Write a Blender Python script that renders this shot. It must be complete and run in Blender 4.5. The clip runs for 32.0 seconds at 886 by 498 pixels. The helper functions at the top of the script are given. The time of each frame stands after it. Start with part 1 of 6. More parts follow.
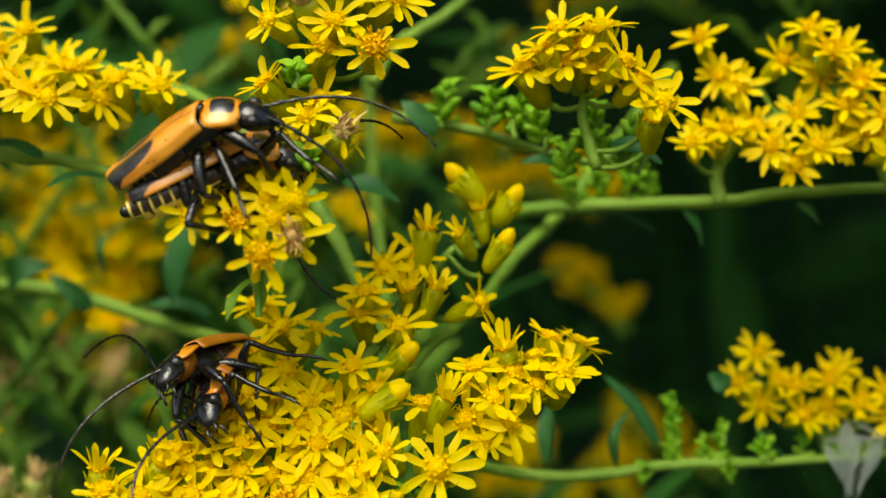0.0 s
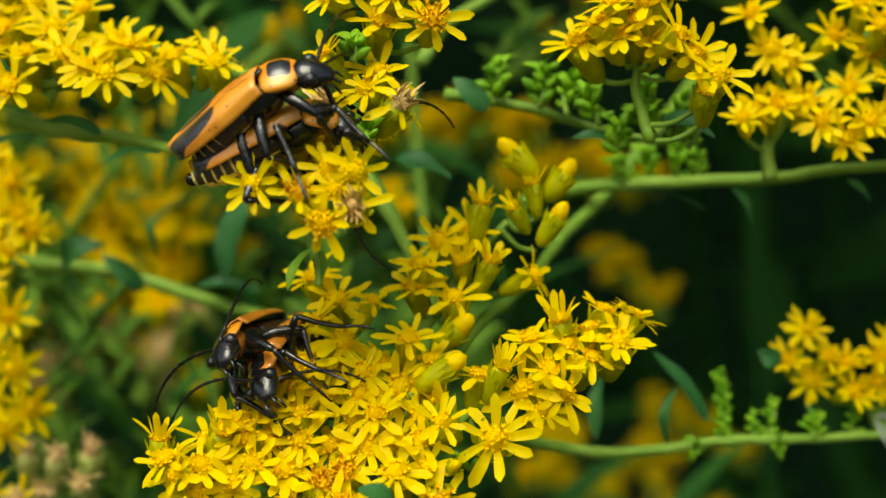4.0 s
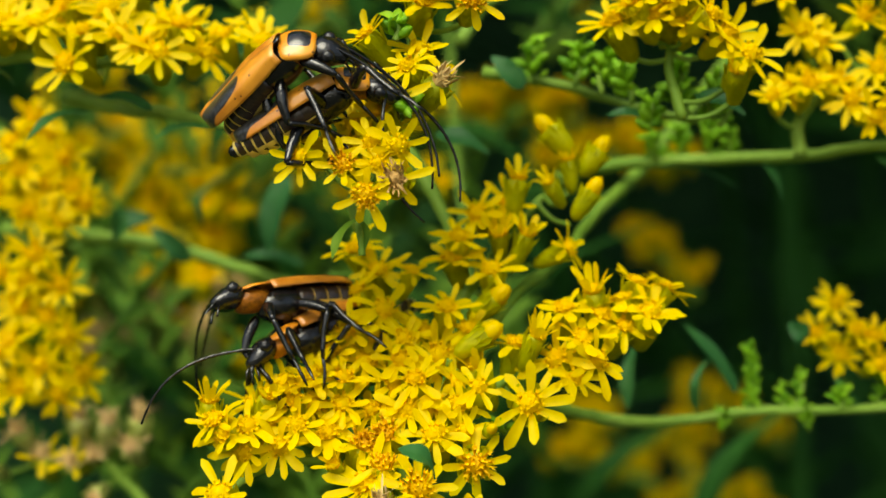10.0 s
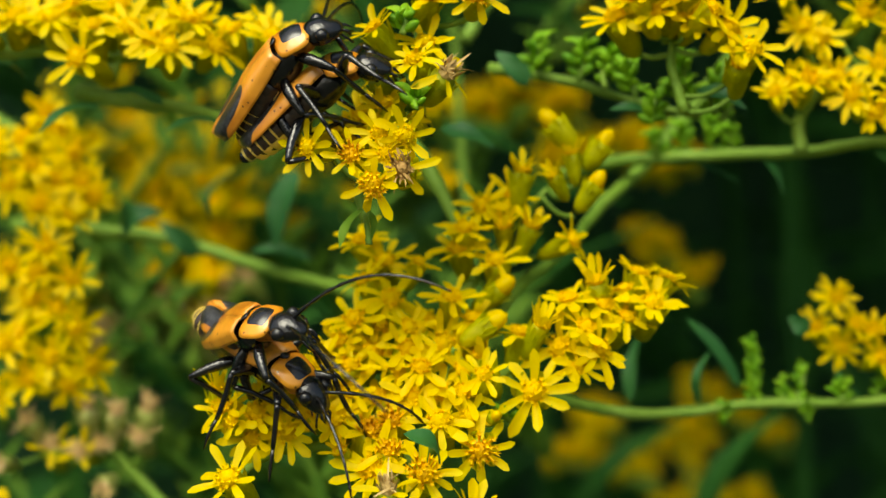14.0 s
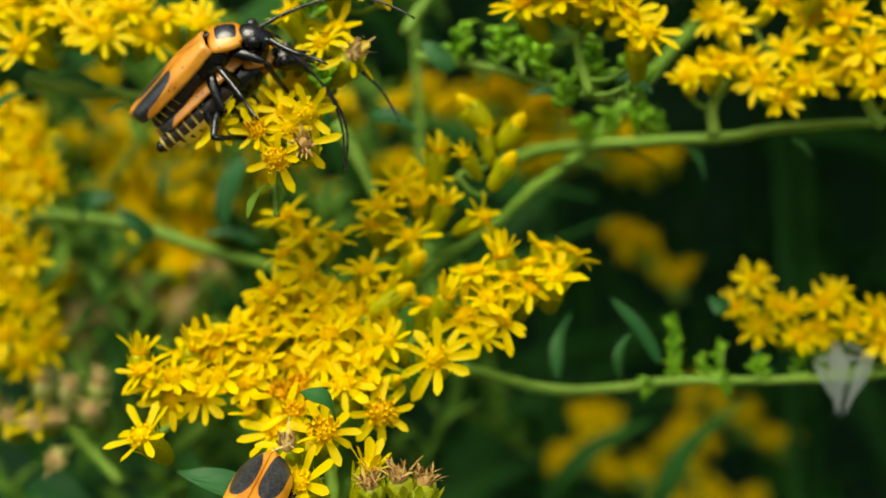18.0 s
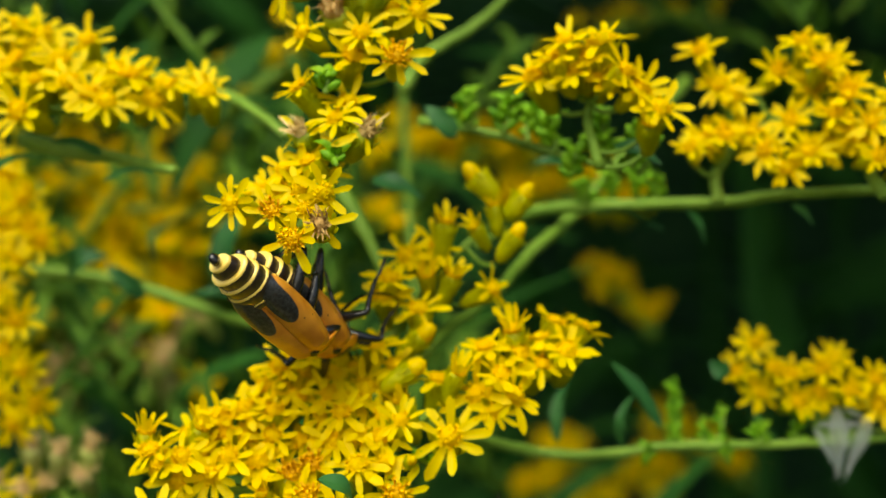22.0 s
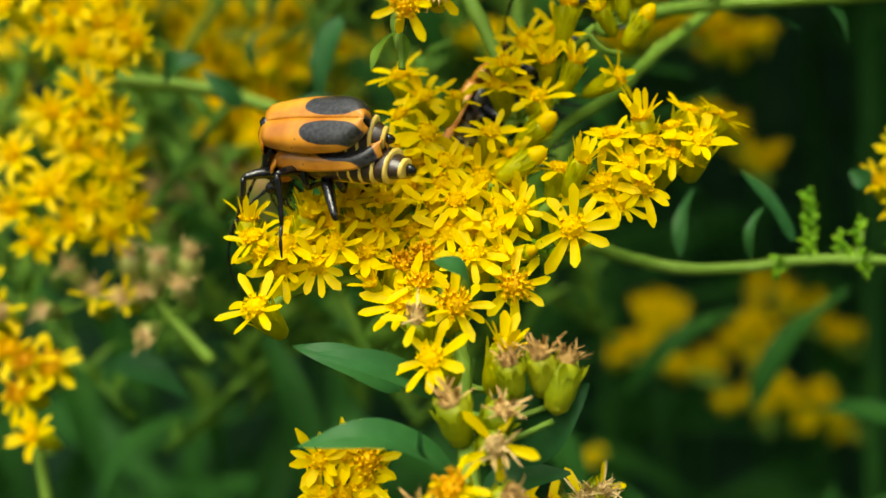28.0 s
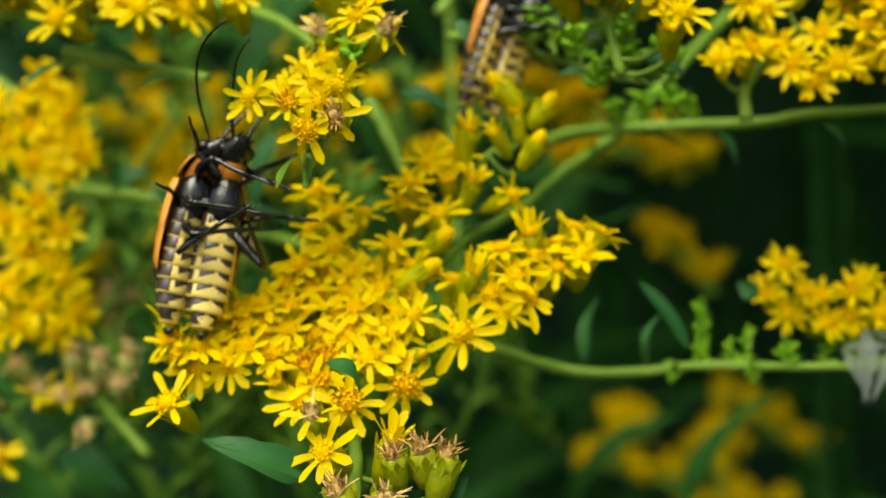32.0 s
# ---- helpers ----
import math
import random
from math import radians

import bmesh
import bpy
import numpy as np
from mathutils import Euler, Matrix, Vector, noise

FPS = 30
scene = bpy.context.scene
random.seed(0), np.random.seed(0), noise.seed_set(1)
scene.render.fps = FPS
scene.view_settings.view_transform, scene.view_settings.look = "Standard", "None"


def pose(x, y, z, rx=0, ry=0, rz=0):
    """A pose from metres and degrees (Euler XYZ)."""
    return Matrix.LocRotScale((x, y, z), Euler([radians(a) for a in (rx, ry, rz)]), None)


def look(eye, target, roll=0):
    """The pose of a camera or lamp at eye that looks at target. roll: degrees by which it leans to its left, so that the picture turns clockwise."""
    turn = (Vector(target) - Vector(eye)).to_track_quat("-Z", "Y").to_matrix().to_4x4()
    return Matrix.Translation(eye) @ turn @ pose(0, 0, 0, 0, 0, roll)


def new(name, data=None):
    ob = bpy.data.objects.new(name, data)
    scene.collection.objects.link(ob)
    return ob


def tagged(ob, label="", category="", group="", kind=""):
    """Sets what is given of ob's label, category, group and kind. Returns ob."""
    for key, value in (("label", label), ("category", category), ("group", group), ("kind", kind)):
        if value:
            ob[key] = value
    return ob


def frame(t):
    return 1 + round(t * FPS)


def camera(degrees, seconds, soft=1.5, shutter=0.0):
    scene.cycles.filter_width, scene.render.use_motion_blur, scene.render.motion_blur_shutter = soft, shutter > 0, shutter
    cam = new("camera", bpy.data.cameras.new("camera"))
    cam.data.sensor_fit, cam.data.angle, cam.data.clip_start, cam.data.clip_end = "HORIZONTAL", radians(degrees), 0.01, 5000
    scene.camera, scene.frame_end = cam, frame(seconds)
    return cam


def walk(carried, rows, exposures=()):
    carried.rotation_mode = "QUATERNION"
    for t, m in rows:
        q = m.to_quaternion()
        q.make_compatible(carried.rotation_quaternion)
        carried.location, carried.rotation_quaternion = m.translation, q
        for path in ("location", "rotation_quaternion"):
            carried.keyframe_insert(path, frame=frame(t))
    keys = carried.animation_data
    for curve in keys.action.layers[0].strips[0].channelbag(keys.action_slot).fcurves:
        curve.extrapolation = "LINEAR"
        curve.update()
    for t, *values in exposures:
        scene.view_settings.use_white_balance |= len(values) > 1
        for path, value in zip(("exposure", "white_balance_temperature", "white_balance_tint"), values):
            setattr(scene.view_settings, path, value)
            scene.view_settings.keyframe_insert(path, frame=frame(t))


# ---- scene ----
# World in metres; the lengths below are written in millimetres and scaled by MM.
MM = 0.001
LIFT = 900.0          # height of the picture's middle above the ground, mm


def at(x, y, z):
    return Vector((x * MM, y * MM, (z + LIFT) * MM))


# ---- camera ----
cam = camera(38.0, 32.0, soft=1.45, shutter=0.0)
cam.data.dof.use_dof = True
cam.data.dof.focus_distance = 0.0675
cam.data.dof.aperture_fstop = 30.0


def aim(x, y, z, yaw, pitch, roll):
    eye = at(x, y, z)
    a, b = radians(yaw), radians(pitch)
    ahead = Vector((-math.sin(a) * math.cos(b), math.cos(a) * math.cos(b), math.sin(b)))
    return look(eye, eye + ahead, roll)


PATH = [
    (0, 3.2, -67.24, -0.33, 2.284, 6.64, -0.518),
    (0.5, 3.68, -67.31, -0.52, 2.665, 6.709, -0.588),
    (1, 3.2, -67.32, -1.01, 2.321, 6.986, -0.629),
    (1.5, 4.93, -67.67, -1.11, 3.673, 6.96, -0.683),
    (2, 5.01, -67.83, -0.17, 3.78, 6.169, -0.558),
    (2.5, 4.18, -67.72, -0.48, 3.669, 6.261, -0.542),
    (3, 2.64, -67.33, -1.65, 3.414, 6.923, -0.47),
    (3.5, 1.38, -67.55, -1.86, 3.245, 6.838, -0.512),
    (5.5, 2.05, -67.74, -2.77, 3.943, 6.446, -0.357),
    (6, 2, -67.53, -3.16, 3.897, 6.533, -0.354),
    (6.5, 1.28, -67.63, -3.4, 3.35, 6.481, -0.37),
    (7, 1.54, -67.57, -3.64, 3.568, 6.509, -0.424),
    (7.5, 1.11, -67.77, -2.92, 3.251, 5.827, -0.384),
    (8, 1.3, -67.81, -3.02, 3.365, 5.777, -0.399),
    (8.5, 2.14, -69.02, -3.11, 3.898, 5.513, -0.276),
    (9, 2.95, -69.41, -3.11, 4.971, 5.53, -0.179),
    (9.5, 2.52, -69.59, -3.4, 5.199, 6.055, -0.082),
    (10, 1.47, -70.24, -2.75, 4.919, 5.881, 0.032),
    (10.5, 1.19, -70.7, -2.95, 5.189, 6.185, 0.131),
    (11, 0.35, -71.33, -3.04, 4.911, 6.283, 0.086),
    (11.5, 0.14, -71.46, -2.94, 4.857, 6.238, 0.179),
    (12, 0.56, -71.38, -3.27, 5.074, 6.396, 0.16),
    (12.5, 0.44, -71.35, -3.35, 4.873, 6.308, 0.105),
    (13, 0.75, -71.34, -3.24, 4.948, 6.043, 0.042),
    (13.5, 0.93, -71.38, -3.58, 4.924, 6.103, 0.125),
    (14, 1.45, -71.3, -3.92, 5.078, 6.291, 0.214),
    (14.5, 0.97, -71.58, -3.35, 4.466, 5.926, 0.198),
    (16.5, 5.02, -72.25, -3.72, 5.503, 6.335, 0.474),
    (17, 6.76, -72.76, -5.74, 6.102, 7.248, 0.441),
    (17.5, 7.84, -73.46, -6.07, 6.246, 6.892, 0.513),
    (18, 9.77, -73.9, -6.96, 7.151, 7.159, 0.65),
    (18.5, 8.22, -74.17, -6.22, 6.071, 7.239, 0.593),
    (19, 7.85, -74.19, -5.15, 5.928, 7.563, 0.646),
    (19.5, 6.19, -74.43, -3.56, 4.958, 7.437, 0.466),
    (20, 5.34, -74.78, -2.1, 4.486, 7.041, 0.38),
    (20.5, 5.37, -74.51, -1.52, 4.481, 6.986, 0.575),
    (21, 6.15, -74.07, -0.92, 4.882, 6.863, 0.628),
    (21.5, 5.9, -74.15, -1.95, 4.76, 7.399, 0.629),
    (22, 5.71, -74.16, -2.67, 4.628, 7.325, 0.447),
    (22.5, 6.52, -73.98, -3.07, 5.082, 6.767, 0.534),
    (23, 5.72, -73.96, -4.23, 4.472, 6.508, 0.412),
    (23.5, 5.87, -73.83, -6.6, 4.5, 6.791, 0.404),
    (24, 6.24, -74.03, -6.51, 4.658, 5.377, 0.579),
    (24.5, 5.48, -74.07, -7.56, 4.434, 4.583, 0.804),
    (25, 4.86, -74.16, -9.36, 4.664, 4.479, 1.186),
    (25.5, 7.09, -74.21, -8.72, 7.251, 2.559, 1.904),
    (26, 8.01, -74.05, -8.43, 9.106, 1.286, 2.206),
    (26.5, 7.05, -71.74, -9.72, 9.974, 1.802, 3.011),
    (28.5, 3.07, -68.19, -7.07, 8.182, 2.654, 1.024),
    (29, 4.84, -70.05, -5.63, 8.634, 2.75, 1.625),
    (29.5, 7.46, -71.01, -4.78, 9.765, 3.714, 1.052),
    (30, 10.03, -72.07, -8.78, 10.775, 8.086, 0.904),
    (30.5, 13.32, -72.22, -8.37, 12.311, 8.493, 1.162),
    (31, 13.46, -72.8, -7.02, 11.802, 7.598, 1.211),
    (31.5, 11.24, -73.53, -9.46, 9.834, 8.598, 1.341),
    (32, 10.22, -73.84, -8.36, 8.708, 7.092, 1.973),
]
walk(cam, [(row[0], aim(*row[1:])) for row in PATH], [(0, 0.37, 7200, -3), (22, 0.37, 7200, -3), (25, 0.47, 7200, -3), (29, 0.54, 7200, -3), (30.5, 0.47, 7200, -3), (32, 0.46, 7200, -3)])

# ---- light ----
world = bpy.data.worlds.new("world")
scene.world = world
world.use_nodes = True
wn = world.node_tree.nodes
sky = wn.new("ShaderNodeTexSky")
sky.sky_type = "NISHITA"
sky.sun_disc = False
sky.sun_elevation = radians(50)
sky.sun_rotation = radians(195)
sky.air_density, sky.dust_density, sky.ozone_density = 0.7, 4.0, 0.6
world.node_tree.links.new(sky.outputs[0], wn["Background"].inputs["Color"])
wn["Background"].inputs["Strength"].default_value = 0.15
sun = new("sun", bpy.data.lights.new("sun", "SUN"))
sun.data.energy = 2.3
sun.data.angle = radians(45)
sun.data.color = (1.0, 0.97, 0.91)
sun.matrix_world = look((-0.24, -0.90, 2.0), (0, 0, 0.9))

# ---- materials ----


def material(name, rough=0.5, **inputs):
    m = bpy.data.materials.new(name)
    m.use_nodes = True
    b = m.node_tree.nodes["Principled BSDF"]
    b.inputs["Roughness"].default_value = rough
    for key, value in inputs.items():
        b.inputs[key.replace("_", " ")].default_value = value
    return m, m.node_tree.nodes, m.node_tree.links, b


def ramp(nodes, stops):
    r = nodes.new("ShaderNodeValToRGB")
    while len(r.color_ramp.elements) < len(stops):
        r.color_ramp.elements.new(0.5)
    for e, (p, c) in zip(r.color_ramp.elements, stops):
        e.position, e.color = p, (*c, 1)
    return r


def noisy(name, stops, scale, rough=0.5, bump=0.0, detail=4.0, thin=0.0, glow=None, stretch=None, **inputs):
    """A surface whose colour runs along stops by noise at two scales; thin: share of light that passes through."""
    m, n, l, b = material(name, rough, **inputs)
    co = n.new("ShaderNodeTexCoord")
    big, small = n.new("ShaderNodeTexNoise"), n.new("ShaderNodeTexNoise")
    big.inputs["Scale"].default_value, small.inputs["Scale"].default_value = scale, scale * 7
    big.inputs["Detail"].default_value = detail
    source = co.outputs["Object"]
    if stretch:
        mp = n.new("ShaderNodeMapping")
        mp.inputs["Scale"].default_value = stretch
        l.new(source, mp.inputs["Vector"])
        source = mp.outputs[0]
    info = n.new("ShaderNodeObjectInfo")
    off = n.new("ShaderNodeVectorMath")
    off.operation = "MULTIPLY_ADD"
    off.inputs[1].default_value = (1, 1, 1)
    l.new(source, off.inputs[0])
    l.new(info.outputs["Random"], off.inputs[2])
    for t in (big, small):
        l.new(off.outputs[0], t.inputs["Vector"])
    mix = n.new("ShaderNodeMath")
    mix.operation = "MULTIPLY_ADD"
    mix.inputs[1].default_value = 0.3
    l.new(small.outputs["Fac"], mix.inputs[0])
    sh = n.new("ShaderNodeMath")
    sh.operation = "MULTIPLY_ADD"
    sh.inputs[1].default_value, sh.inputs[2].default_value = 0.8, -0.05
    l.new(big.outputs["Fac"], sh.inputs[0])
    var = n.new("ShaderNodeMath")
    var.operation = "MULTIPLY_ADD"
    var.inputs[1].default_value = 0.22
    l.new(info.outputs["Random"], var.inputs[0])
    l.new(sh.outputs[0], var.inputs[2])
    sub = n.new("ShaderNodeMath")
    sub.operation = "SUBTRACT"
    sub.inputs[1].default_value = 0.11
    l.new(var.outputs[0], sub.inputs[0])
    l.new(sub.outputs[0], mix.inputs[2])
    r = ramp(n, stops)
    l.new(mix.outputs[0], r.inputs["Fac"])
    l.new(r.outputs["Color"], b.inputs["Base Color"])
    if bump:
        bp = n.new("ShaderNodeBump")
        bp.inputs["Strength"].default_value = bump
        bp.inputs["Distance"].default_value = 0.0002
        l.new(small.outputs["Fac"], bp.inputs["Height"])
        l.new(bp.outputs[0], b.inputs["Normal"])
    if thin:
        tr, ad = n.new("ShaderNodeBsdfTranslucent"), n.new("ShaderNodeMixShader")
        l.new(r.outputs["Color"], tr.inputs["Color"])
        ad.inputs["Fac"].default_value = thin
        l.new(b.outputs[0], ad.inputs[1])
        l.new(tr.outputs[0], ad.inputs[2])
        l.new(ad.outputs[0], n["Material Output"].inputs["Surface"])
    return m


PETAL = noisy("petal", [(0.25, (0.82, 0.59, 0.0)), (0.55, (0.89, 0.69, 0.0)), (0.85, (0.93, 0.77, 0.004))], 500, 0.55, 0.2, thin=0.46, Specular_IOR_Level=0.2)
DISC = noisy("disc_floret", [(0.3, (0.90, 0.60, 0.0)), (0.6, (0.94, 0.70, 0.0)), (0.85, (0.96, 0.78, 0.003))], 900, 0.65, 0.2, thin=0.45, Specular_IOR_Level=0.2)
RIPE = noisy("ripe_disc", [(0.3, (0.60, 0.30, 0.004)), (0.55, (0.80, 0.47, 0.005)), (0.85, (0.90, 0.63, 0.006))], 900, 0.65, 0.3, Specular_IOR_Level=0.2)
DRIED = noisy("dried_floret", [(0.25, (0.20, 0.10, 0.025)), (0.55, (0.50, 0.31, 0.10)), (0.85, (0.72, 0.56, 0.28))], 900, 0.75, 0.4, Specular_IOR_Level=0.2)
PALE = noisy("withered_floret", [(0.25, (0.40, 0.27, 0.08)), (0.55, (0.64, 0.46, 0.20)), (0.85, (0.74, 0.64, 0.40))], 700, 0.75, 0.3, Specular_IOR_Level=0.2)
CUP = noisy("involucre", [(0.25, (0.40, 0.44, 0.004)), (0.55, (0.62, 0.60, 0.006)), (0.85, (0.80, 0.71, 0.01))], 500, 0.45, 0.3, thin=0.45, Specular_IOR_Level=0.3)
GREENCUP = noisy("green_bud", [(0.25, (0.09, 0.26, 0.008)), (0.55, (0.19, 0.42, 0.012)), (0.85, (0.34, 0.55, 0.025))], 500, 0.5, 0.3, thin=0.28, Specular_IOR_Level=0.25)
SEEDCUP = noisy("seed_involucre", [(0.25, (0.20, 0.28, 0.006)), (0.55, (0.36, 0.40, 0.010)), (0.85, (0.54, 0.52, 0.03))], 500, 0.45, 0.3, thin=0.3, Specular_IOR_Level=0.3)
PALECUP = noisy("withered_involucre", [(0.25, (0.26, 0.34, 0.05)), (0.55, (0.46, 0.50, 0.14)), (0.85, (0.66, 0.62, 0.30))], 600, 0.6, 0.3, thin=0.3, Specular_IOR_Level=0.2)
STEM = noisy("stem", [(0.2, (0.085, 0.18, 0.012)), (0.55, (0.16, 0.285, 0.03)), (0.85, (0.26, 0.40, 0.07))], 220, 0.6, 0.5, Specular_IOR_Level=0.25)
LEAF = noisy("leaf", [(0.2, (0.014, 0.075, 0.018)), (0.55, (0.030, 0.13, 0.030)), (0.85, (0.065, 0.20, 0.045))], 120, 0.5, 0.5, thin=0.25, Specular_IOR_Level=0.25)
FARLEAF = noisy("shaded_leaf", [(0.2, (0.010, 0.05, 0.008)), (0.55, (0.026, 0.11, 0.014)), (0.85, (0.06, 0.18, 0.022))], 40, 0.65, 0.2, thin=0.25, Specular_IOR_Level=0.15)
SHOOTLEAF = noisy("shoot_leaf", [(0.2, (0.03, 0.09, 0.008)), (0.5, (0.08, 0.19, 0.014)), (0.85, (0.19, 0.30, 0.03))], 90, 0.55, 0.3, thin=0.3, Specular_IOR_Level=0.2)
SILK = noisy("silk", [(0.3, (0.50, 0.56, 0.56)), (0.8, (0.78, 0.84, 0.84))], 300, 0.7, 0.2, thin=0.7)
clear, veil = SILK.node_tree.nodes.new("ShaderNodeBsdfTransparent"), SILK.node_tree.nodes.new("ShaderNodeMixShader")
veil.inputs["Fac"].default_value = 0.58
woven = SILK.node_tree.nodes["Material Output"].inputs["Surface"]
SILK.node_tree.links.new(woven.links[0].from_socket, veil.inputs[1])
SILK.node_tree.links.new(clear.outputs[0], veil.inputs[2])
SILK.node_tree.links.new(veil.outputs[0], woven)
SOIL = noisy("soil", [(0.3, (0.02, 0.018, 0.012)), (0.55, (0.035, 0.04, 0.02)), (0.8, (0.05, 0.07, 0.03))], 8, 0.9, 0.4)
# backdrop greens kept very dark: the thicket's deep shade is in the colour
DEEPSHADE = noisy("shade_backdrop", [(0.3, (0.012, 0.028, 0.016)), (0.55, (0.020, 0.056, 0.026)), (0.8, (0.042, 0.095, 0.036))], 14, 0.9, 0.1, Specular_IOR_Level=0.0)


def maths(n, l, op, a, b=None, c=None):
    k = n.new("ShaderNodeMath")
    k.operation = op
    for socket, v in zip(k.inputs, (a, b, c)):
        if v is None:
            continue
        if isinstance(v, (int, float)):
            socket.default_value = v
        else:
            l.new(v, socket)
    return k.outputs[0]


def marked(name, ground, mark, test, rough, bump=0.12):
    """A shell with a dark marking; test(n, l, xyz) gives the socket that is 1 inside the marking. The grain varies both colours."""
    m, n, l, b = material(name, rough, Coat_Weight=0.5, Coat_Roughness=0.16, Specular_IOR_Level=0.5)
    co, sep = n.new("ShaderNodeTexCoord"), n.new("ShaderNodeSeparateXYZ")
    l.new(co.outputs["Object"], sep.inputs[0])
    tex = n.new("ShaderNodeTexNoise")
    tex.inputs["Scale"].default_value, tex.inputs["Detail"].default_value = 900, 5
    l.new(co.outputs["Object"], tex.inputs["Vector"])
    broad = n.new("ShaderNodeTexNoise")
    broad.inputs["Scale"].default_value, broad.inputs["Detail"].default_value = 380, 3
    l.new(co.outputs["Object"], broad.inputs["Vector"])
    both = maths(n, l, "MULTIPLY_ADD", broad.outputs["Fac"], 0.6, maths(n, l, "MULTIPLY", tex.outputs["Fac"], 0.4))
    g = ramp(n, [(0.34, ground[0]), (0.62, ground[1])])
    d = ramp(n, [(0.40, mark[0]), (0.66, mark[1])])
    l.new(both, g.inputs["Fac"])
    hair = n.new("ShaderNodeTexNoise")
    hair.inputs["Scale"].default_value, hair.inputs["Detail"].default_value = 5200, 3
    l.new(co.outputs["Object"], hair.inputs["Vector"])
    l.new(maths(n, l, "MULTIPLY_ADD", hair.outputs["Fac"], 0.6, maths(n, l, "MULTIPLY", both, 0.4)), d.inputs["Fac"])
    grit = n.new("ShaderNodeTexVoronoi")
    grit.inputs["Scale"].default_value = 2600
    l.new(co.outputs["Object"], grit.inputs["Vector"])
    speck = maths(n, l, "MULTIPLY", maths(n, l, "LESS_THAN", grit.outputs["Distance"], 0.16), maths(n, l, "GREATER_THAN", broad.outputs["Fac"], 0.51))
    dirt = n.new("ShaderNodeMix")
    dirt.data_type = "RGBA"
    l.new(maths(n, l, "MULTIPLY", speck, 0.75), dirt.inputs["Factor"])
    l.new(g.outputs[0], dirt.inputs["A"])
    dirt.inputs["B"].default_value = (0.09, 0.03, 0.006, 1)
    mx = n.new("ShaderNodeMix")
    mx.data_type = "RGBA"
    l.new(test(n, l, sep, tex), mx.inputs["Factor"])
    l.new(dirt.outputs["Result"], mx.inputs["A"])
    l.new(d.outputs[0], mx.inputs["B"])
    l.new(mx.outputs["Result"], b.inputs["Base Color"])
    bp = n.new("ShaderNodeBump")
    bp.inputs["Strength"].default_value, bp.inputs["Distance"].default_value = bump, 0.0001
    l.new(tex.outputs["Fac"], bp.inputs["Height"])
    l.new(bp.outputs[0], b.inputs["Normal"])
    return m


def oval(cx, cy, ax, ay, power=2.0, edge=0.12):
    """A rounded patch on a shell, centred at cx, cy with half axes ax, ay, in mm of the thing's own axes."""
    def test(n, l, sep, tex):
        u = maths(n, l, "MULTIPLY_ADD", sep.outputs[0], 1 / (ax * MM), -cx / ax)
        v = maths(n, l, "MULTIPLY_ADD", sep.outputs[1], 1 / (ay * MM), -cy / ay)
        u = maths(n, l, "POWER", maths(n, l, "ABSOLUTE", u), power)
        v = maths(n, l, "POWER", maths(n, l, "ABSOLUTE", v), power)
        s = maths(n, l, "ADD", u, v)
        s = maths(n, l, "MULTIPLY_ADD", tex.outputs["Fac"], 0.3, s)
        return maths(n, l, "MULTIPLY_ADD", s, -1 / edge, 1.15 / edge)
    return test


def clamped(test):
    def run(n, l, sep, tex):
        k = maths(n, l, "MINIMUM", test(n, l, sep, tex), 1.0)
        return maths(n, l, "MAXIMUM", k, 0.0)
    return run


def banded(n, l, sep, tex):
    """Dark plates with a pale hind edge on the back; on the pale belly a dark bar on each half of the plate."""
    x = maths(n, l, "MULTIPLY_ADD", tex.outputs["Fac"], 0.0002, sep.outputs[0])
    back = maths(n, l, "GREATER_THAN", sep.outputs[2], -0.00035)
    top = maths(n, l, "MULTIPLY", maths(n, l, "GREATER_THAN", x, -0.00022), back)
    flank = maths(n, l, "ABSOLUTE", sep.outputs[1])
    bar = maths(n, l, "MULTIPLY", maths(n, l, "GREATER_THAN", flank, 0.00010), maths(n, l, "LESS_THAN", flank, 0.00082))
    slant = maths(n, l, "MULTIPLY_ADD", flank, -0.45, 0.00034)
    bar = maths(n, l, "MULTIPLY", bar, maths(n, l, "GREATER_THAN", x, slant))
    return maths(n, l, "MAXIMUM", top, bar)


ORANGE = ((0.40, 0.12, 0.005), (0.72, 0.30, 0.026))
BLACK = ((0.008, 0.008, 0.010), (0.022, 0.022, 0.026))
SLATE = ((0.006, 0.006, 0.007), (0.055, 0.054, 0.056))
WING_L = marked("wing_case_left", ORANGE, SLATE, clamped(oval(-1.68, 0.70, 1.64, 0.57, 2.4)), 0.36, 0.16)
WING_R = marked("wing_case_right", ORANGE, SLATE, clamped(oval(-1.68, -0.70, 1.64, 0.57, 2.4)), 0.36, 0.16)
SHIELD = marked("thorax_shield", ((0.60, 0.19, 0.008), (0.80, 0.34, 0.025)), BLACK, clamped(oval(0.08, 0, 0.54, 0.58, 5.0)), 0.26)
BELLY = marked("abdomen_plate", ((0.72, 0.46, 0.05), (0.90, 0.70, 0.19)), ((0.02, 0.010, 0.006), (0.05, 0.025, 0.012)), banded, 0.4)
CHITIN = noisy("black_chitin", [(0.3, (0.003, 0.003, 0.004)), (0.6, (0.007, 0.007, 0.008)), (0.9, (0.022, 0.018, 0.014))], 900, 0.15, 0.16, Specular_IOR_Level=0.65)
AMBER = noisy("amber_chitin", [(0.3, (0.10, 0.035, 0.004)), (0.5, (0.42, 0.14, 0.006)), (0.85, (0.62, 0.24, 0.015))], 700, 0.45, 0.3, Specular_IOR_Level=0.35)
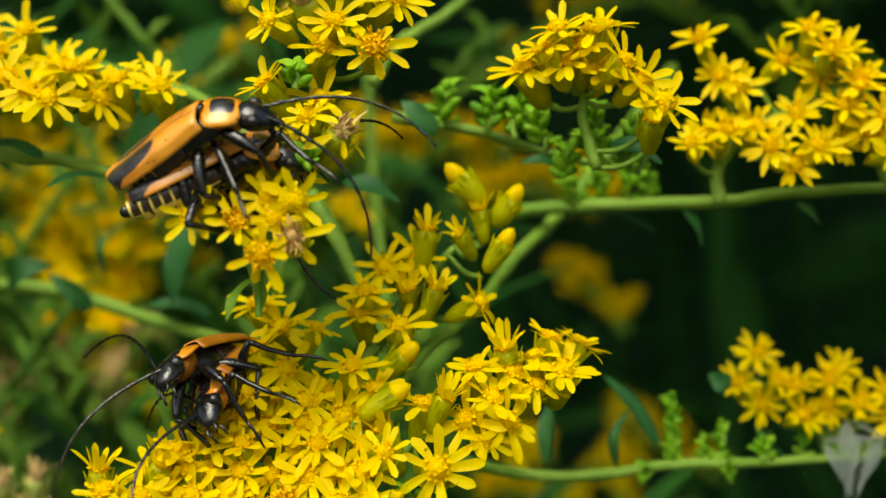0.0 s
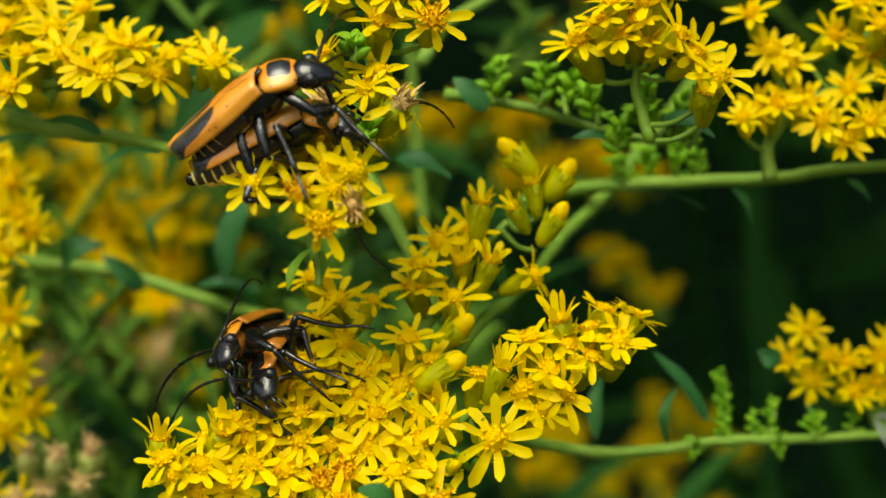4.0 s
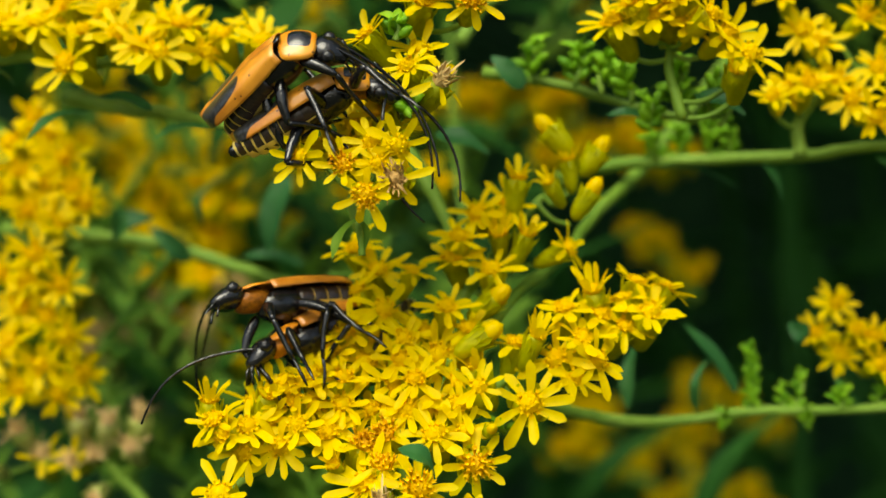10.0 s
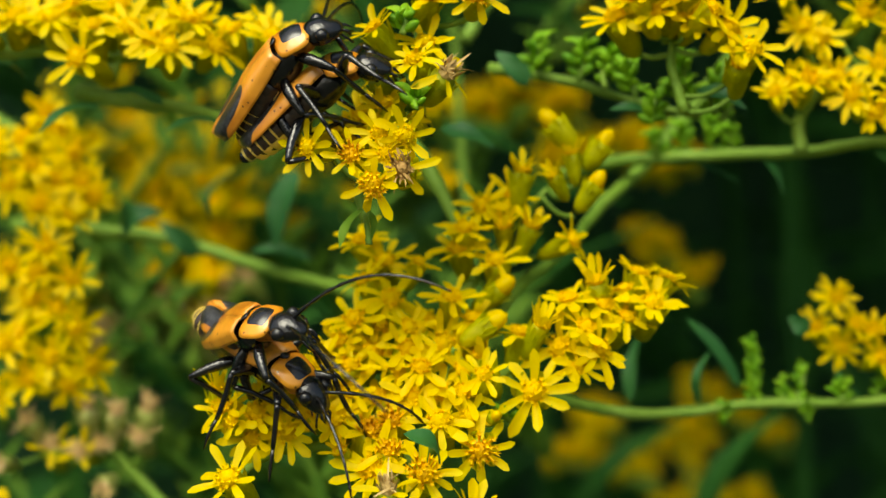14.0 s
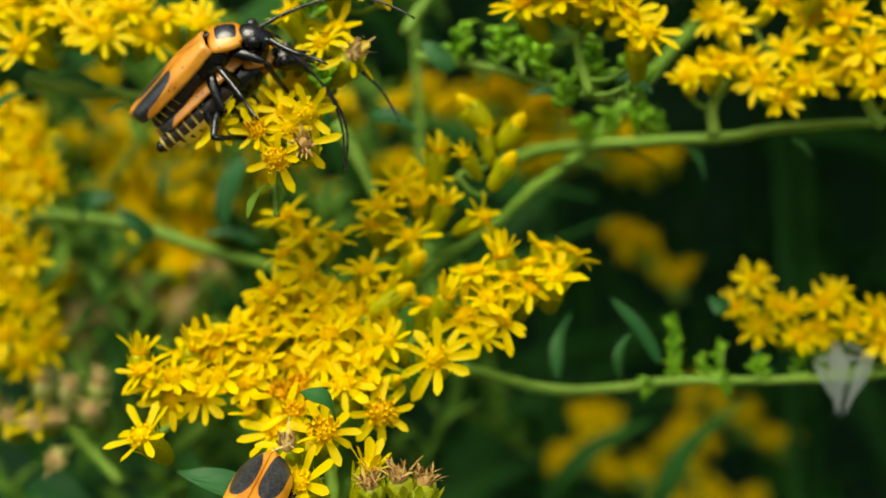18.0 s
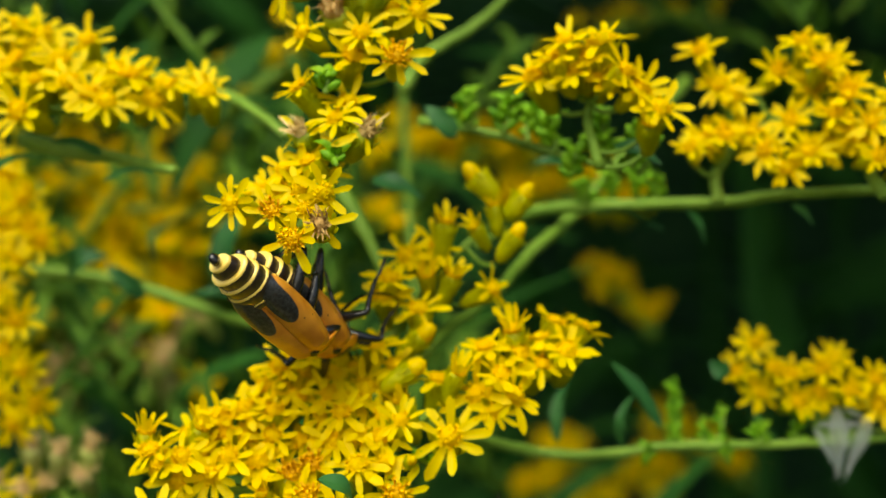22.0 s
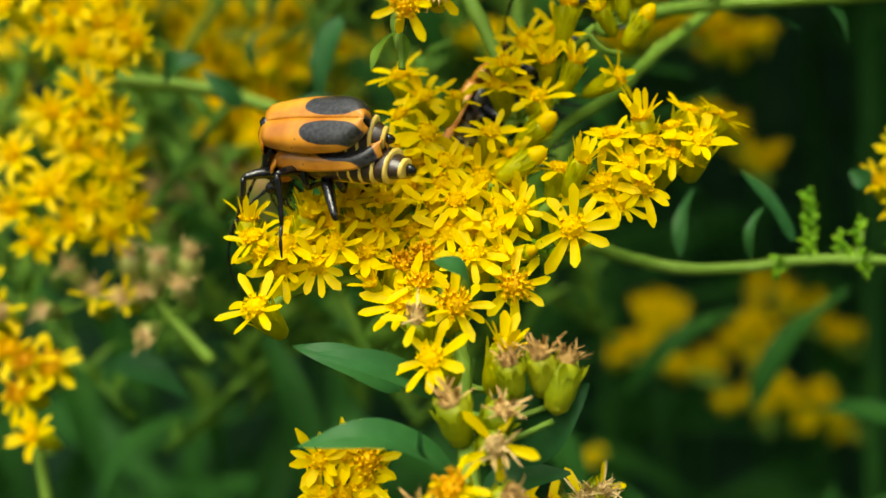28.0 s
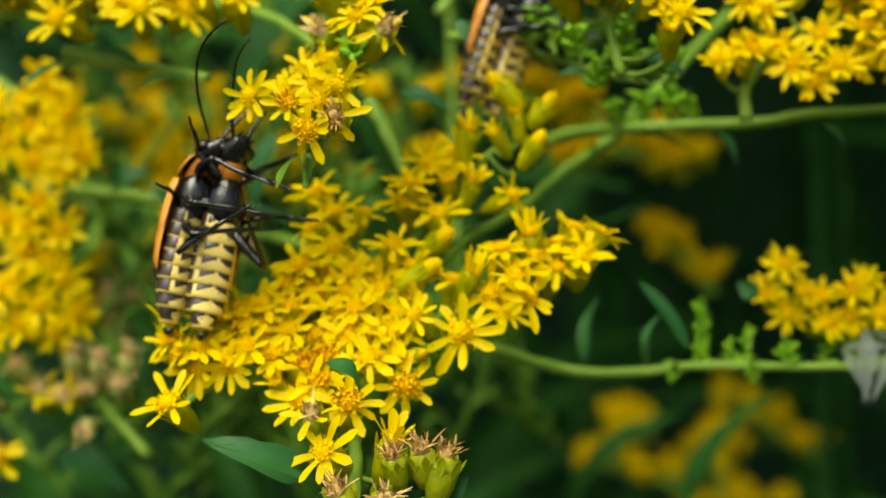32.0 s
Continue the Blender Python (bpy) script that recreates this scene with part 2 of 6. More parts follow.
EYE = noisy("eye", [(0.3, (0.004, 0.004, 0.005)), (0.8, (0.012, 0.012, 0.014))], 2000, 0.15, 0.2)

# ---- building helpers ----


def mesh_of(name, bm, mats, smooth=True):
    me = bpy.data.meshes.new(name)
    bm.to_mesh(me)
    bm.free()
    for m in mats if isinstance(mats, (list, tuple)) else [mats]:
        me.materials.append(m)
    for p in me.polygons:
        p.use_smooth = smooth
    return me


def put(name, me, parent, m=None, label=""):
    ob = new(name, me)
    ob.parent = parent
    if m is not None:
        ob.matrix_basis = m
    if label:
        tagged(ob, label)
    return ob


def part(name, bm, mats, parent, label="", m=None):
    return put(name, mesh_of(name, bm, mats), parent, m, label)


def basis(origin, zdir, spin=0.0, scale=1.0):
    """A pose with its z axis along zdir."""
    q = Vector(zdir).normalized().to_track_quat("Z", "Y").to_matrix().to_4x4()
    return Matrix.Translation(origin) @ q @ Matrix.Rotation(spin, 4, "Z") @ Matrix.Scale(scale, 4)


def tube(bm, pts, radii, sides=8, slot=0, cap=True):
    """A round bar along points (any unit), its radius running along radii."""
    pts = [Vector(p) for p in pts]
    rings = []
    side = None
    for i, p in enumerate(pts):
        d = (pts[min(i + 1, len(pts) - 1)] - pts[max(i - 1, 0)]).normalized()
        if side is None:
            side = d.cross(Vector((0.31, 0.77, 0.55))).normalized()
        side = (side - d * side.dot(d)).normalized()
        up = d.cross(side)
        r = radii[i] if isinstance(radii, (list, tuple)) else radii
        rings.append([bm.verts.new(p + (side * math.cos(a) + up * math.sin(a)) * r) for a in (2 * math.pi * k / sides for k in range(sides))])
    for a, b in zip(rings, rings[1:]):
        for k in range(sides):
            f = bm.faces.new((a[k], a[(k + 1) % sides], b[(k + 1) % sides], b[k]))
            f.material_index = slot
    if cap:
        for ring in (rings[0][::-1], rings[-1]):
            f = bm.faces.new(ring)
            f.material_index = slot
    return rings


def lathe(bm, profile, sides=10, slot=0, squash=1.0, wobble=0.0, rng=None):
    """A turned body about z from (radius, height) pairs."""
    rings = []
    for r, z in profile:
        rings.append([bm.verts.new(((r * (1 + (rng.uniform(-wobble, wobble) if rng else 0))) * math.cos(a), r * squash * math.sin(a), z)) for a in (2 * math.pi * k / sides for k in range(sides))])
    for a, b in zip(rings, rings[1:]):
        for k in range(sides):
            f = bm.faces.new((a[k], a[(k + 1) % sides], b[(k + 1) % sides], b[k]))
            f.material_index = slot
    for ring in (rings[0][::-1], rings[-1]):
        f = bm.faces.new(ring)
        f.material_index = slot


def smooth_line(pts, steps=5):
    """A Catmull-Rom line through points."""
    pts = [Vector(p) for p in pts]
    ext = [pts[0] * 2 - pts[1]] + pts + [pts[-1] * 2 - pts[-2]]
    out = []
    for a, b, c, d in zip(ext, ext[1:], ext[2:], ext[3:]):
        for k in range(steps):
            t = k / steps
            out.append(0.5 * ((2 * b) + (c - a) * t + (2 * a - 5 * b + 4 * c - d) * t * t + (3 * b - a - 3 * c + d) * t ** 3))
    return out + [pts[-1]]


def strap(bm, rng, length, width, lift=0.0, droop=0.3, slot=0, m=None, rows=7, cup=0.12, blunt=0.75):
    """A ray floret or small leaf: a narrow blade from the origin along +x, curving down by droop, cupped across."""
    m = m or Matrix()
    grid = []
    for i in range(rows):
        t = i / (rows - 1)
        w = width * 0.5 * (0.5 + 0.5 * min(1.0, t / 0.55) ** 0.8) * (1.0 if t < blunt else math.sqrt(max(0.05, 1 - ((t - blunt) / (1 - blunt)) ** 2)))
        x = length * t
        z = lift * t * length - droop * length * t * t
        grid.append([bm.verts.new(m @ Vector((x, w * s, z - cup * width * (1 - s * s) * math.sin(math.pi * t)))) for s in (-1, -0.35, 0.35, 1)])
    for a, b in zip(grid, grid[1:]):
        for k in range(3):
            f = bm.faces.new((a[k], b[k], b[k + 1], a[k + 1]))
            f.material_index = slot
    return grid


# ---- flower heads: shared pieces, mm scaled ----
rng = random.Random(7)


def petal_mesh(k):
    bm = bmesh.new()
    strap(bm, rng, rng.uniform(1.2, 1.75) * MM, rng.uniform(0.38, 0.54) * MM, rng.uniform(-0.05, 0.25), rng.uniform(0.1, 0.45), cup=rng.uniform(0.05, 0.22), blunt=rng.uniform(0.84, 0.93))
    for v in bm.verts:
        v.co.y += (k % 3 - 1) * 0.06 * v.co.x * v.co.x / MM
    return mesh_of("petal", bm, PETAL)


def floret(bm, base, out, rad, h, slot, lobes=5, flare=1.9):
    """One small tubular floret: a slim tube that opens into pointed lobes round a sunk throat."""
    z = Vector(out).normalized()
    s = z.orthogonal().normalized()
    u = z.cross(s)

    def ring(r, t, turn=0.0):
        return [bm.verts.new(Vector(base) + z * h * t + (s * math.cos(a) + u * math.sin(a)) * r) for a in (2 * math.pi * (k + turn) / lobes for k in range(lobes))]
    low, mid = ring(rad * 0.6, 0), ring(rad, 0.72)
    tips = ring(rad * flare, 1.0, 0.5)
    throat = bm.verts.new(Vector(base) + z * h * 0.6)
    for k in range(lobes):
        j = (k + 1) % lobes
        bm.faces.new((low[k], low[j], mid[j], mid[k])).material_index = slot
        bm.faces.new((mid[k], mid[j], tips[k])).material_index = slot
        bm.faces.new((mid[j], mid[k], throat)).material_index = slot


def disc_mesh(mats, count=20, spread=0.5, tall=0.35, ragged=0.2):
    bm = bmesh.new()
    lathe(bm, [(0.26 * MM, -0.2 * MM), (0.46 * MM, 0.05 * MM), (0.42 * MM, 0.30 * MM), (0.12 * MM, 0.46 * MM)], 10)
    for k in range(count):
        a = k * 2.39996
        r = spread * math.sqrt((k + 0.4) / count)
        d = Vector((math.cos(a) * r * 1.3, math.sin(a) * r * 1.3, 1 + rng.uniform(-ragged, ragged)))
        floret(bm, Vector((math.cos(a) * r, math.sin(a) * r, 0.15 - 0.1 * r)) * MM, d, rng.uniform(0.075, 0.10) * MM, tall * rng.uniform(0.75, 1.3) * MM * (1 - 0.3 * r), 0)
    return mesh_of("disc", bm, mats)


def tuft_mesh(mats, count=34, tall=1.0, lean=0.4):
    """The crumpled brown remains of florets."""
    bm = bmesh.new()
    lathe(bm, [(0.35 * MM, -0.2 * MM), (0.5 * MM, 0.1 * MM), (0.3 * MM, 0.45 * MM), (0.05 * MM, 0.55 * MM)], 7, wobble=0.2, rng=rng)
    for k in range(count):
        a, r = k * 2.39996, 0.42 * math.sqrt((k + 0.4) / count)
        m = basis(Vector((math.cos(a) * r, math.sin(a) * r, 0.1)) * MM, (math.cos(a) * rng.uniform(0.1, 1.0) * lean, math.sin(a) * rng.uniform(0.1, 1.0) * lean, 1), rng.uniform(0, 6)) @ Matrix.Rotation(-math.pi / 2, 4, "Y")
        strap(bm, rng, tall * rng.uniform(0.5, 1.1) * MM, rng.uniform(0.07, 0.15) * MM, rng.uniform(-0.4, 0.4), rng.uniform(-1.0, 1.2), m=m, rows=6, cup=0.4)
    return mesh_of("tuft", bm, mats)


def cup_mesh(mats, fat=1.0, long=3.0):
    bm = bmesh.new()
    lathe(bm, [(0.14 * MM, -long * MM), (0.42 * fat * MM, -long * 0.88 * MM), (0.60 * fat * MM, -long * 0.6 * MM), (0.64 * fat * MM, -long * 0.3 * MM), (0.58 * fat * MM, -0.12 * MM), (0.44 * MM, 0.05 * MM)], 12)
    for ring in range(3):
        for k in range(7):
            a = 2 * math.pi * (k + ring * 0.5) / 7
            z0 = -long * (0.86 - 0.26 * ring)
            r0 = (0.43 + 0.1 * ring) * fat
            m = Matrix.Translation((math.cos(a) * r0 * MM, math.sin(a) * r0 * MM, z0 * MM)) @ Matrix.Rotation(a, 4, "Z") @ Matrix.Rotation(-1.46 + 0.07 * ring, 4, "Y")
            strap(bm, rng, long * 0.40 * MM, 0.38 * fat * MM, 0.02, 0.04, m=m, rows=4, cup=-0.25, blunt=0.5)
    return mesh_of("flower_head", bm, mats)


def closed_mesh(mats):
    bm = bmesh.new()
    lathe(bm, [(0.48 * MM, -0.3 * MM), (0.54 * MM, 0.15 * MM), (0.46 * MM, 0.55 * MM), (0.28 * MM, 0.85 * MM), (0.06 * MM, 0.95 * MM)], 10)
    for k in range(8):
        a = 2 * math.pi * k / 8
        m = Matrix.Translation((math.cos(a) * 0.50 * MM, math.sin(a) * 0.50 * MM, 0)) @ Matrix.Rotation(a, 4, "Z") @ Matrix.Rotation(-1.62, 4, "Y")
        strap(bm, rng, rng.uniform(0.75, 1.05) * MM, 0.42 * MM, 0.22, -0.16, m=m, rows=5, cup=-0.3)
    return mesh_of("closed_bloom", bm, mats)


PETALS = [petal_mesh(k) for k in range(9)]
DISCS = [disc_mesh(DISC, 18 + 2 * k) for k in range(3)]
RIPES = [disc_mesh(RIPE, 22 + k, 0.55, 0.7, 0.4) for k in range(2)]
BALLS = [tuft_mesh(DRIED, 64, 0.75, 1.2) for k in range(2)]
TUFTS = [tuft_mesh(DRIED, 40, 0.85, 0.62) for k in range(3)]
PALES = [tuft_mesh(PALE, 32, 1.05) for k in range(2)]
CUPS = [cup_mesh(CUP, f, l) for f, l in ((1.0, 2.7), (0.92, 2.5), (1.12, 2.9))]
BARRELS = [cup_mesh(CUP, f, l) for f, l in ((1.0, 2.2), (1.12, 2.0))]
FATCUPS = [cup_mesh(SEEDCUP, 1.22, 2.3), cup_mesh(SEEDCUP, 1.1, 2.1)]
PALECUPS = [cup_mesh(PALECUP, 1.05, 3.3), cup_mesh(PALECUP, 0.95, 3.0)]
CLOSED = closed_mesh(PETAL)


def low_head_mesh(k):
    """A whole head in one piece, for sprays that stand further off."""
    bm = bmesh.new()
    lathe(bm, [(0.1 * MM, -2.6 * MM), (0.5 * MM, -1.6 * MM), (0.5 * MM, -0.2 * MM)], 6, 1)
    lathe(bm, [(0.45 * MM, -0.1 * MM), (0.46 * MM, 0.15 * MM), (0.2 * MM, 0.4 * MM)], 7, 2, wobble=0.2, rng=rng)
    for j in range(9):
        a, r = j * 2.39996, 0.46 * math.sqrt((j + 0.4) / 9)
        floret(bm, Vector((math.cos(a) * r, math.sin(a) * r, 0.15)) * MM, (math.cos(a) * r * 1.4, math.sin(a) * r * 1.4, 1), 0.085 * MM, rng.uniform(0.4, 0.75) * MM, 2)
    n = rng.randint(9, 12)
    for j in range(n):
        a = 2 * math.pi * j / n + rng.uniform(-0.2, 0.2)
        m = Matrix.Rotation(a, 4, "Z") @ Matrix.Translation((0.35 * MM, 0, 0)) @ Matrix.Rotation(-rng.uniform(0.0, 0.9), 4, "Y")
        strap(bm, rng, rng.uniform(1.1, 1.7) * MM, rng.uniform(0.42, 0.54) * MM, 0.1, 0.25, m=m, rows=4, slot=0, blunt=0.88)
    return mesh_of("flower_head", bm, [PETAL, CUP, DISC])


LOWS = [low_head_mesh(k) for k in range(5)]


def head(kind, spot, facing, size, parent):
    """One flower head at spot (its rays' base, in the parent's space) that opens towards facing."""
    m = basis(spot, facing, rng.uniform(0, 6.28), size)
    if kind == "l":
        return put("flower_head", rng.choice(LOWS), parent, m)
    cup = put("flower_head", rng.choice(PALECUPS if kind == "p" else FATCUPS if kind in "dw" else BARRELS if kind == "b" else CUPS), parent, m, "green head with dried brown florets" if kind in "dp" else "")
    if kind == "b":
        put("closed_bloom", CLOSED, cup)
        return cup
    if kind in "dp":
        put("tuft", rng.choice(TUFTS if kind == "d" else PALES), cup)
        return cup
    put("disc", rng.choice(BALLS if kind == "x" else PALES if kind == "w" else RIPES if kind == "m" else DISCS), cup)
    n = {"o": rng.randint(8, 11), "h": 9, "m": rng.randint(7, 9), "w": 5, "x": 5}[kind]
    for k in range(n):
        a = 2 * math.pi * k / n + rng.uniform(-0.22, 0.22)
        up = {"h": rng.uniform(0.95, 1.35), "o": rng.uniform(0.0, 0.6), "m": rng.uniform(-0.3, 0.5), "w": rng.uniform(-0.6, 0.7), "x": rng.uniform(-0.6, 0.3)}[kind]
        pm = Matrix.Rotation(a, 4, "Z") @ Matrix.Translation((0.36 * MM, 0, 0.02 * MM)) @ Matrix.Rotation(-up, 4, "Y") @ Matrix.Rotation(rng.uniform(-0.25, 0.25), 4, "X") @ Matrix.Scale(rng.uniform(0.85, 1.12), 4)
        put("petal", rng.choice(PETALS), cup, pm)
    return cup


def thing_at(name, base, label, category, group=""):
    ob = new(name)
    ob.location = base
    ob.empty_display_size = 0.002
    return tagged(ob, label, category, group)


def blade(bm, base, tip, width, face, curl=0.15, fold=0.25, rows=12, slot=0, wave=0.05):
    """A lance-shaped leaf from base to tip; face: the way its upper side looks; it bends back from it by curl."""
    base, tip, face = Vector(base), Vector(tip), Vector(face).normalized()
    d = tip - base
    length = d.length
    d.normalize()
    side = d.cross(face).normalized()
    up = side.cross(d)
    grid = []
    for i in range(rows + 1):
        t = i / rows
        w = width * 0.5 * (math.sin(math.pi * min(1, t ** 0.75)) ** 0.8 * (1 - 0.25 * t) + 0.03)
        mid = base + d * length * t + up * (math.sin(math.pi * t) * curl * length)
        grid.append([bm.verts.new(mid + side * w * s + up * (abs(s) * fold * w + wave * width * math.sin(9 * t + 2 * s) * abs(s))) for s in (-1, -0.5, -0.07, 0.07, 0.5, 1)])
    for a, b in zip(grid, grid[1:]):
        for k in range(5):
            bm.faces.new((a[k], b[k], b[k + 1], a[k + 1])).material_index = slot
    return grid


def leaf(parent, base, tip, width, face=(0, -0.4, 1), curl=0.12, label="", mat=None):
    bm = bmesh.new()
    off = parent.matrix_basis.translation
    blade(bm, at(*base) - off, at(*tip) - off, width * MM, face, curl)
    ob = part("leaf", bm, mat or LEAF, parent, label)
    return ob


def bud_mesh(k):
    bm = bmesh.new()
    lathe(bm, [(0.08 * MM, -0.6 * MM), (0.24 * MM, -0.35 * MM), (0.35 * MM, 0.0 * MM), (0.31 * MM, 0.3 * MM), (0.18 * MM, 0.55 * MM), (0.04 * MM, 0.68 * MM)], 9, wobble=0.2, rng=rng)
    for j in range(5):
        a = 2 * math.pi * j / 5 + k
        m = Matrix.Translation((math.cos(a) * 0.16 * MM, math.sin(a) * 0.16 * MM, -0.45 * MM)) @ Matrix.Rotation(a, 4, "Z") @ Matrix.Rotation(-1.2, 4, "Y")
        strap(bm, rng, rng.uniform(0.45, 0.75) * MM, 0.26 * MM, 0.1, -0.15, m=m, rows=4, cup=-0.2, blunt=0.4)
    return mesh_of("bud", bm, GREENCUP)


BUDS = [bud_mesh(k) for k in range(5)]


def buds(thing, foot, tip, count, spread, size=1.0):
    """A short shoot of thing from foot to tip (mm) with small closed green buds round it."""
    off = thing.matrix_basis.translation
    a, b = at(*foot) - off, at(*tip) - off
    bm = bmesh.new()
    tube(bm, smooth_line([a, (a + b) * 0.5 + Vector((rng.uniform(-0.2, 0.2), 0, 0)) * (b - a).length, b], 4), [0.22 * MM - 0.012 * k * MM for k in range(9)], 6)
    part("shoot", bm, STEM, thing)
    count = round(count * 1.7)
    for k in range(count):
        t = (k + 0.6) / count
        g = k * 2.4
        d = Vector((math.cos(g) + rng.uniform(-0.4, 0.4), math.sin(g) * 0.8, rng.uniform(0.3, 1.2)))
        spot = a.lerp(b, t) + d.normalized() * spread * MM * (1.05 - 0.6 * t) * rng.uniform(0.6, 1.1)
        put("bud", rng.choice(BUDS), thing, basis(spot, d, rng.uniform(0, 6), 0.85 * size * rng.uniform(0.55, 1.25)))
    for k in range(max(3, count // 4)):
        g = k * 2.1 + 0.7
        bm = bmesh.new()
        spot = a.lerp(b, rng.uniform(0.1, 0.9))
        blade(bm, spot, spot + Vector((math.cos(g), 0.6 * math.sin(g), 0.6)).normalized() * rng.uniform(1.0, 2.0) * MM * min(1, spread / 0.8), rng.uniform(0.6, 0.95) * MM * min(1, spread / 0.8), (0, -0.6, 0.8), 0.15, 0.3, 6)
        part("leaf", bm, GREENCUP, thing)


def twig(label, stem, thick, name="goldenrod_twig"):
    return spray(label, stem, thick, group="bare goldenrod stems", name=name)


def spray(label, stem, thick, plane=None, heads=(), group="goldenrod sprays", name="goldenrod_spray", far=False, jitter=0.8, drop=2.7, wild=1.0):
    """A flowering twig: its stem through points in mm, and heads (kind, x, z, facing x, facing z, size) on the sheet y = a + b z + c x."""
    base = at(*stem[0])
    thing = thing_at(name, base, label, "flower", group)
    line = smooth_line([at(*p) - base for p in stem], 6)
    n = len(line)
    bm = bmesh.new()
    tube(bm, [p + Vector([rng.uniform(-0.06, 0.06) * MM * thick for _ in range(3)]) for p in line], [thick * 0.5 * MM * (1.1 - 0.5 * i / n) * rng.uniform(0.93, 1.08) for i in range(n)], 10)
    part("stem", bm, STEM, thing)
    for kind, x, z, ux, uz, size in heads:
        a, b, c = plane
        spot = at(x, a + b * z + c * x + rng.uniform(-jitter, jitter), z) - base
        facing = Vector((ux, -math.sqrt(max(0.02, 1 - ux * ux - uz * uz)), uz)).normalized()
        facing = (facing + wild * Vector((rng.uniform(-0.42, 0.42), rng.uniform(-0.1, 0.25), rng.uniform(-0.2, 0.5)))).normalized()
        if far:
            kind = "l" if kind in "oh" else kind
        head(kind, spot, facing, size, thing)
        foot = spot - facing * drop * size * MM * 0.95
        near = min(line, key=lambda p: (p - foot).length)
        bm = bmesh.new()
        mid = (foot + near) * 0.5 + Vector((0, 0, -0.12)) * (foot - near).length
        tube(bm, smooth_line([near, mid, foot], 4), 0.17 * MM, 6)
        part("pedicel", bm, STEM, thing)
    return thing


# ---- ground and the growth behind ----
bm = bmesh.new()
half, cells = 60.0, 24
grid = []
for i in range(cells + 1):
    row = []
    for j in range(cells + 1):
        u, v = (i / cells * 2 - 1), (j / cells * 2 - 1)
        x, y = half * u * abs(u) ** 2, half * v * abs(v) ** 2
        row.append(bm.verts.new((x, y, 0.02 * noise.noise(Vector((x * 2, y * 2, 0))))))
    grid.append(row)
for i in range(cells):
    for j in range(cells):
        bm.faces.new((grid[i][j], grid[i + 1][j], grid[i + 1][j + 1], grid[i][j + 1]))
tagged(new("ground", mesh_of("ground", bm, SOIL)), "dark soil with low green growth", "ground", kind="structure")

# curved sheet that closes the view, its dark colour standing for deep shade
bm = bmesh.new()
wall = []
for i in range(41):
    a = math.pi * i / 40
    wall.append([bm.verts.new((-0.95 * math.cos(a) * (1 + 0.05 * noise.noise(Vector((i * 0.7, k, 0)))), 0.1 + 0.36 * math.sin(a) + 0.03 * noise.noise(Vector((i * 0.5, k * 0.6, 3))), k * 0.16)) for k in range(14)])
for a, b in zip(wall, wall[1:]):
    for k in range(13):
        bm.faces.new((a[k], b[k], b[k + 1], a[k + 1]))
tagged(new("backdrop", mesh_of("backdrop", bm, DEEPSHADE)), "plain dark green sheet with the thicket's deep shade in its colour", "thicket", kind="structure")

rng = random.Random(21)
bm = bmesh.new()
for k in range(1500):
    y = 125 + 280 * rng.random() ** 1.2
    wide = 60 + 0.75 * y
    x, z = rng.uniform(-wide, wide) + 5, rng.uniform(-wide * 0.9, wide * 0.8)
    if -20 < x < 130 and y < 185 and z > -66 and (k % 7 > 0 or z > -25):
        continue
    b = Vector((x, y, z)) * MM
    a = rng.uniform(0, 6.28)
    d = Vector((math.cos(a), rng.uniform(-0.5, 0.5), 0.6 * math.sin(a) - 0.2)).normalized() * rng.uniform(28, 60) * MM
    blade(bm, b, b + d, rng.uniform(6, 12) * MM, (rng.uniform(-0.6, 0.6), rng.uniform(-0.9, 0.2), 0.8), rng.uniform(0.0, 0.2), 0.2, 6)
for k in range(105):
    low = k % 4 == 0
    x, y, z = (rng.uniform(0, 75), rng.uniform(38, 90), rng.uniform(-62, -16)) if low else (rng.uniform(-80, -6), rng.uniform(40, 78), rng.uniform(-30, 46))
    b = Vector((x, y, z)) * MM
    a = rng.uniform(0, 6.28)
    d = Vector((math.cos(a), rng.uniform(-0.3, 0.3), 0.8 * math.sin(a))).normalized() * rng.uniform(11, 24) * MM
    blade(bm, b, b + d, rng.uniform(2.4, 4.5) * MM, (rng.uniform(-0.6, 0.6), -0.5, 0.8), rng.uniform(0.0, 0.25), 0.25, 7)
# unseen canopy above the view, added to shade the growth behind
for k in range(1100):
    y = 45 + 380 * rng.random()
    x = rng.uniform(-260, 260)
    if y < (125 if x < 20 else 70):
        continue
    b = Vector((x, y, rng.uniform(75 + 0.28 * y, 150 + 0.3 * y))) * MM
    a = rng.uniform(0, 6.28)
    d = Vector((math.cos(a), math.sin(a), rng.uniform(-0.4, 0.3))).normalized() * rng.uniform(50, 90) * MM
    blade(bm, b, b + d, rng.uniform(13, 20) * MM, (rng.uniform(-0.4, 0.4), rng.uniform(-0.4, 0.4), 1), 0.1, 0.2, 6)
# lower unseen leaves on the right, added to block sun from the background
for k in range(290):
    x, y = rng.uniform(6, 120), rng.uniform(34, 82)
    b = Vector((x, y, rng.uniform(64 + 0.3 * y, 96 + 0.4 * y))) * MM
    a = rng.uniform(0, 6.28)
    d = Vector((math.cos(a), math.sin(a), rng.uniform(-0.4, 0.3))).normalized() * rng.uniform(35, 60) * MM
    blade(bm, b, b + d, rng.uniform(9, 14) * MM, (rng.uniform(-0.4, 0.4), rng.uniform(-0.4, 0.4), 1), 0.1, 0.2, 6)
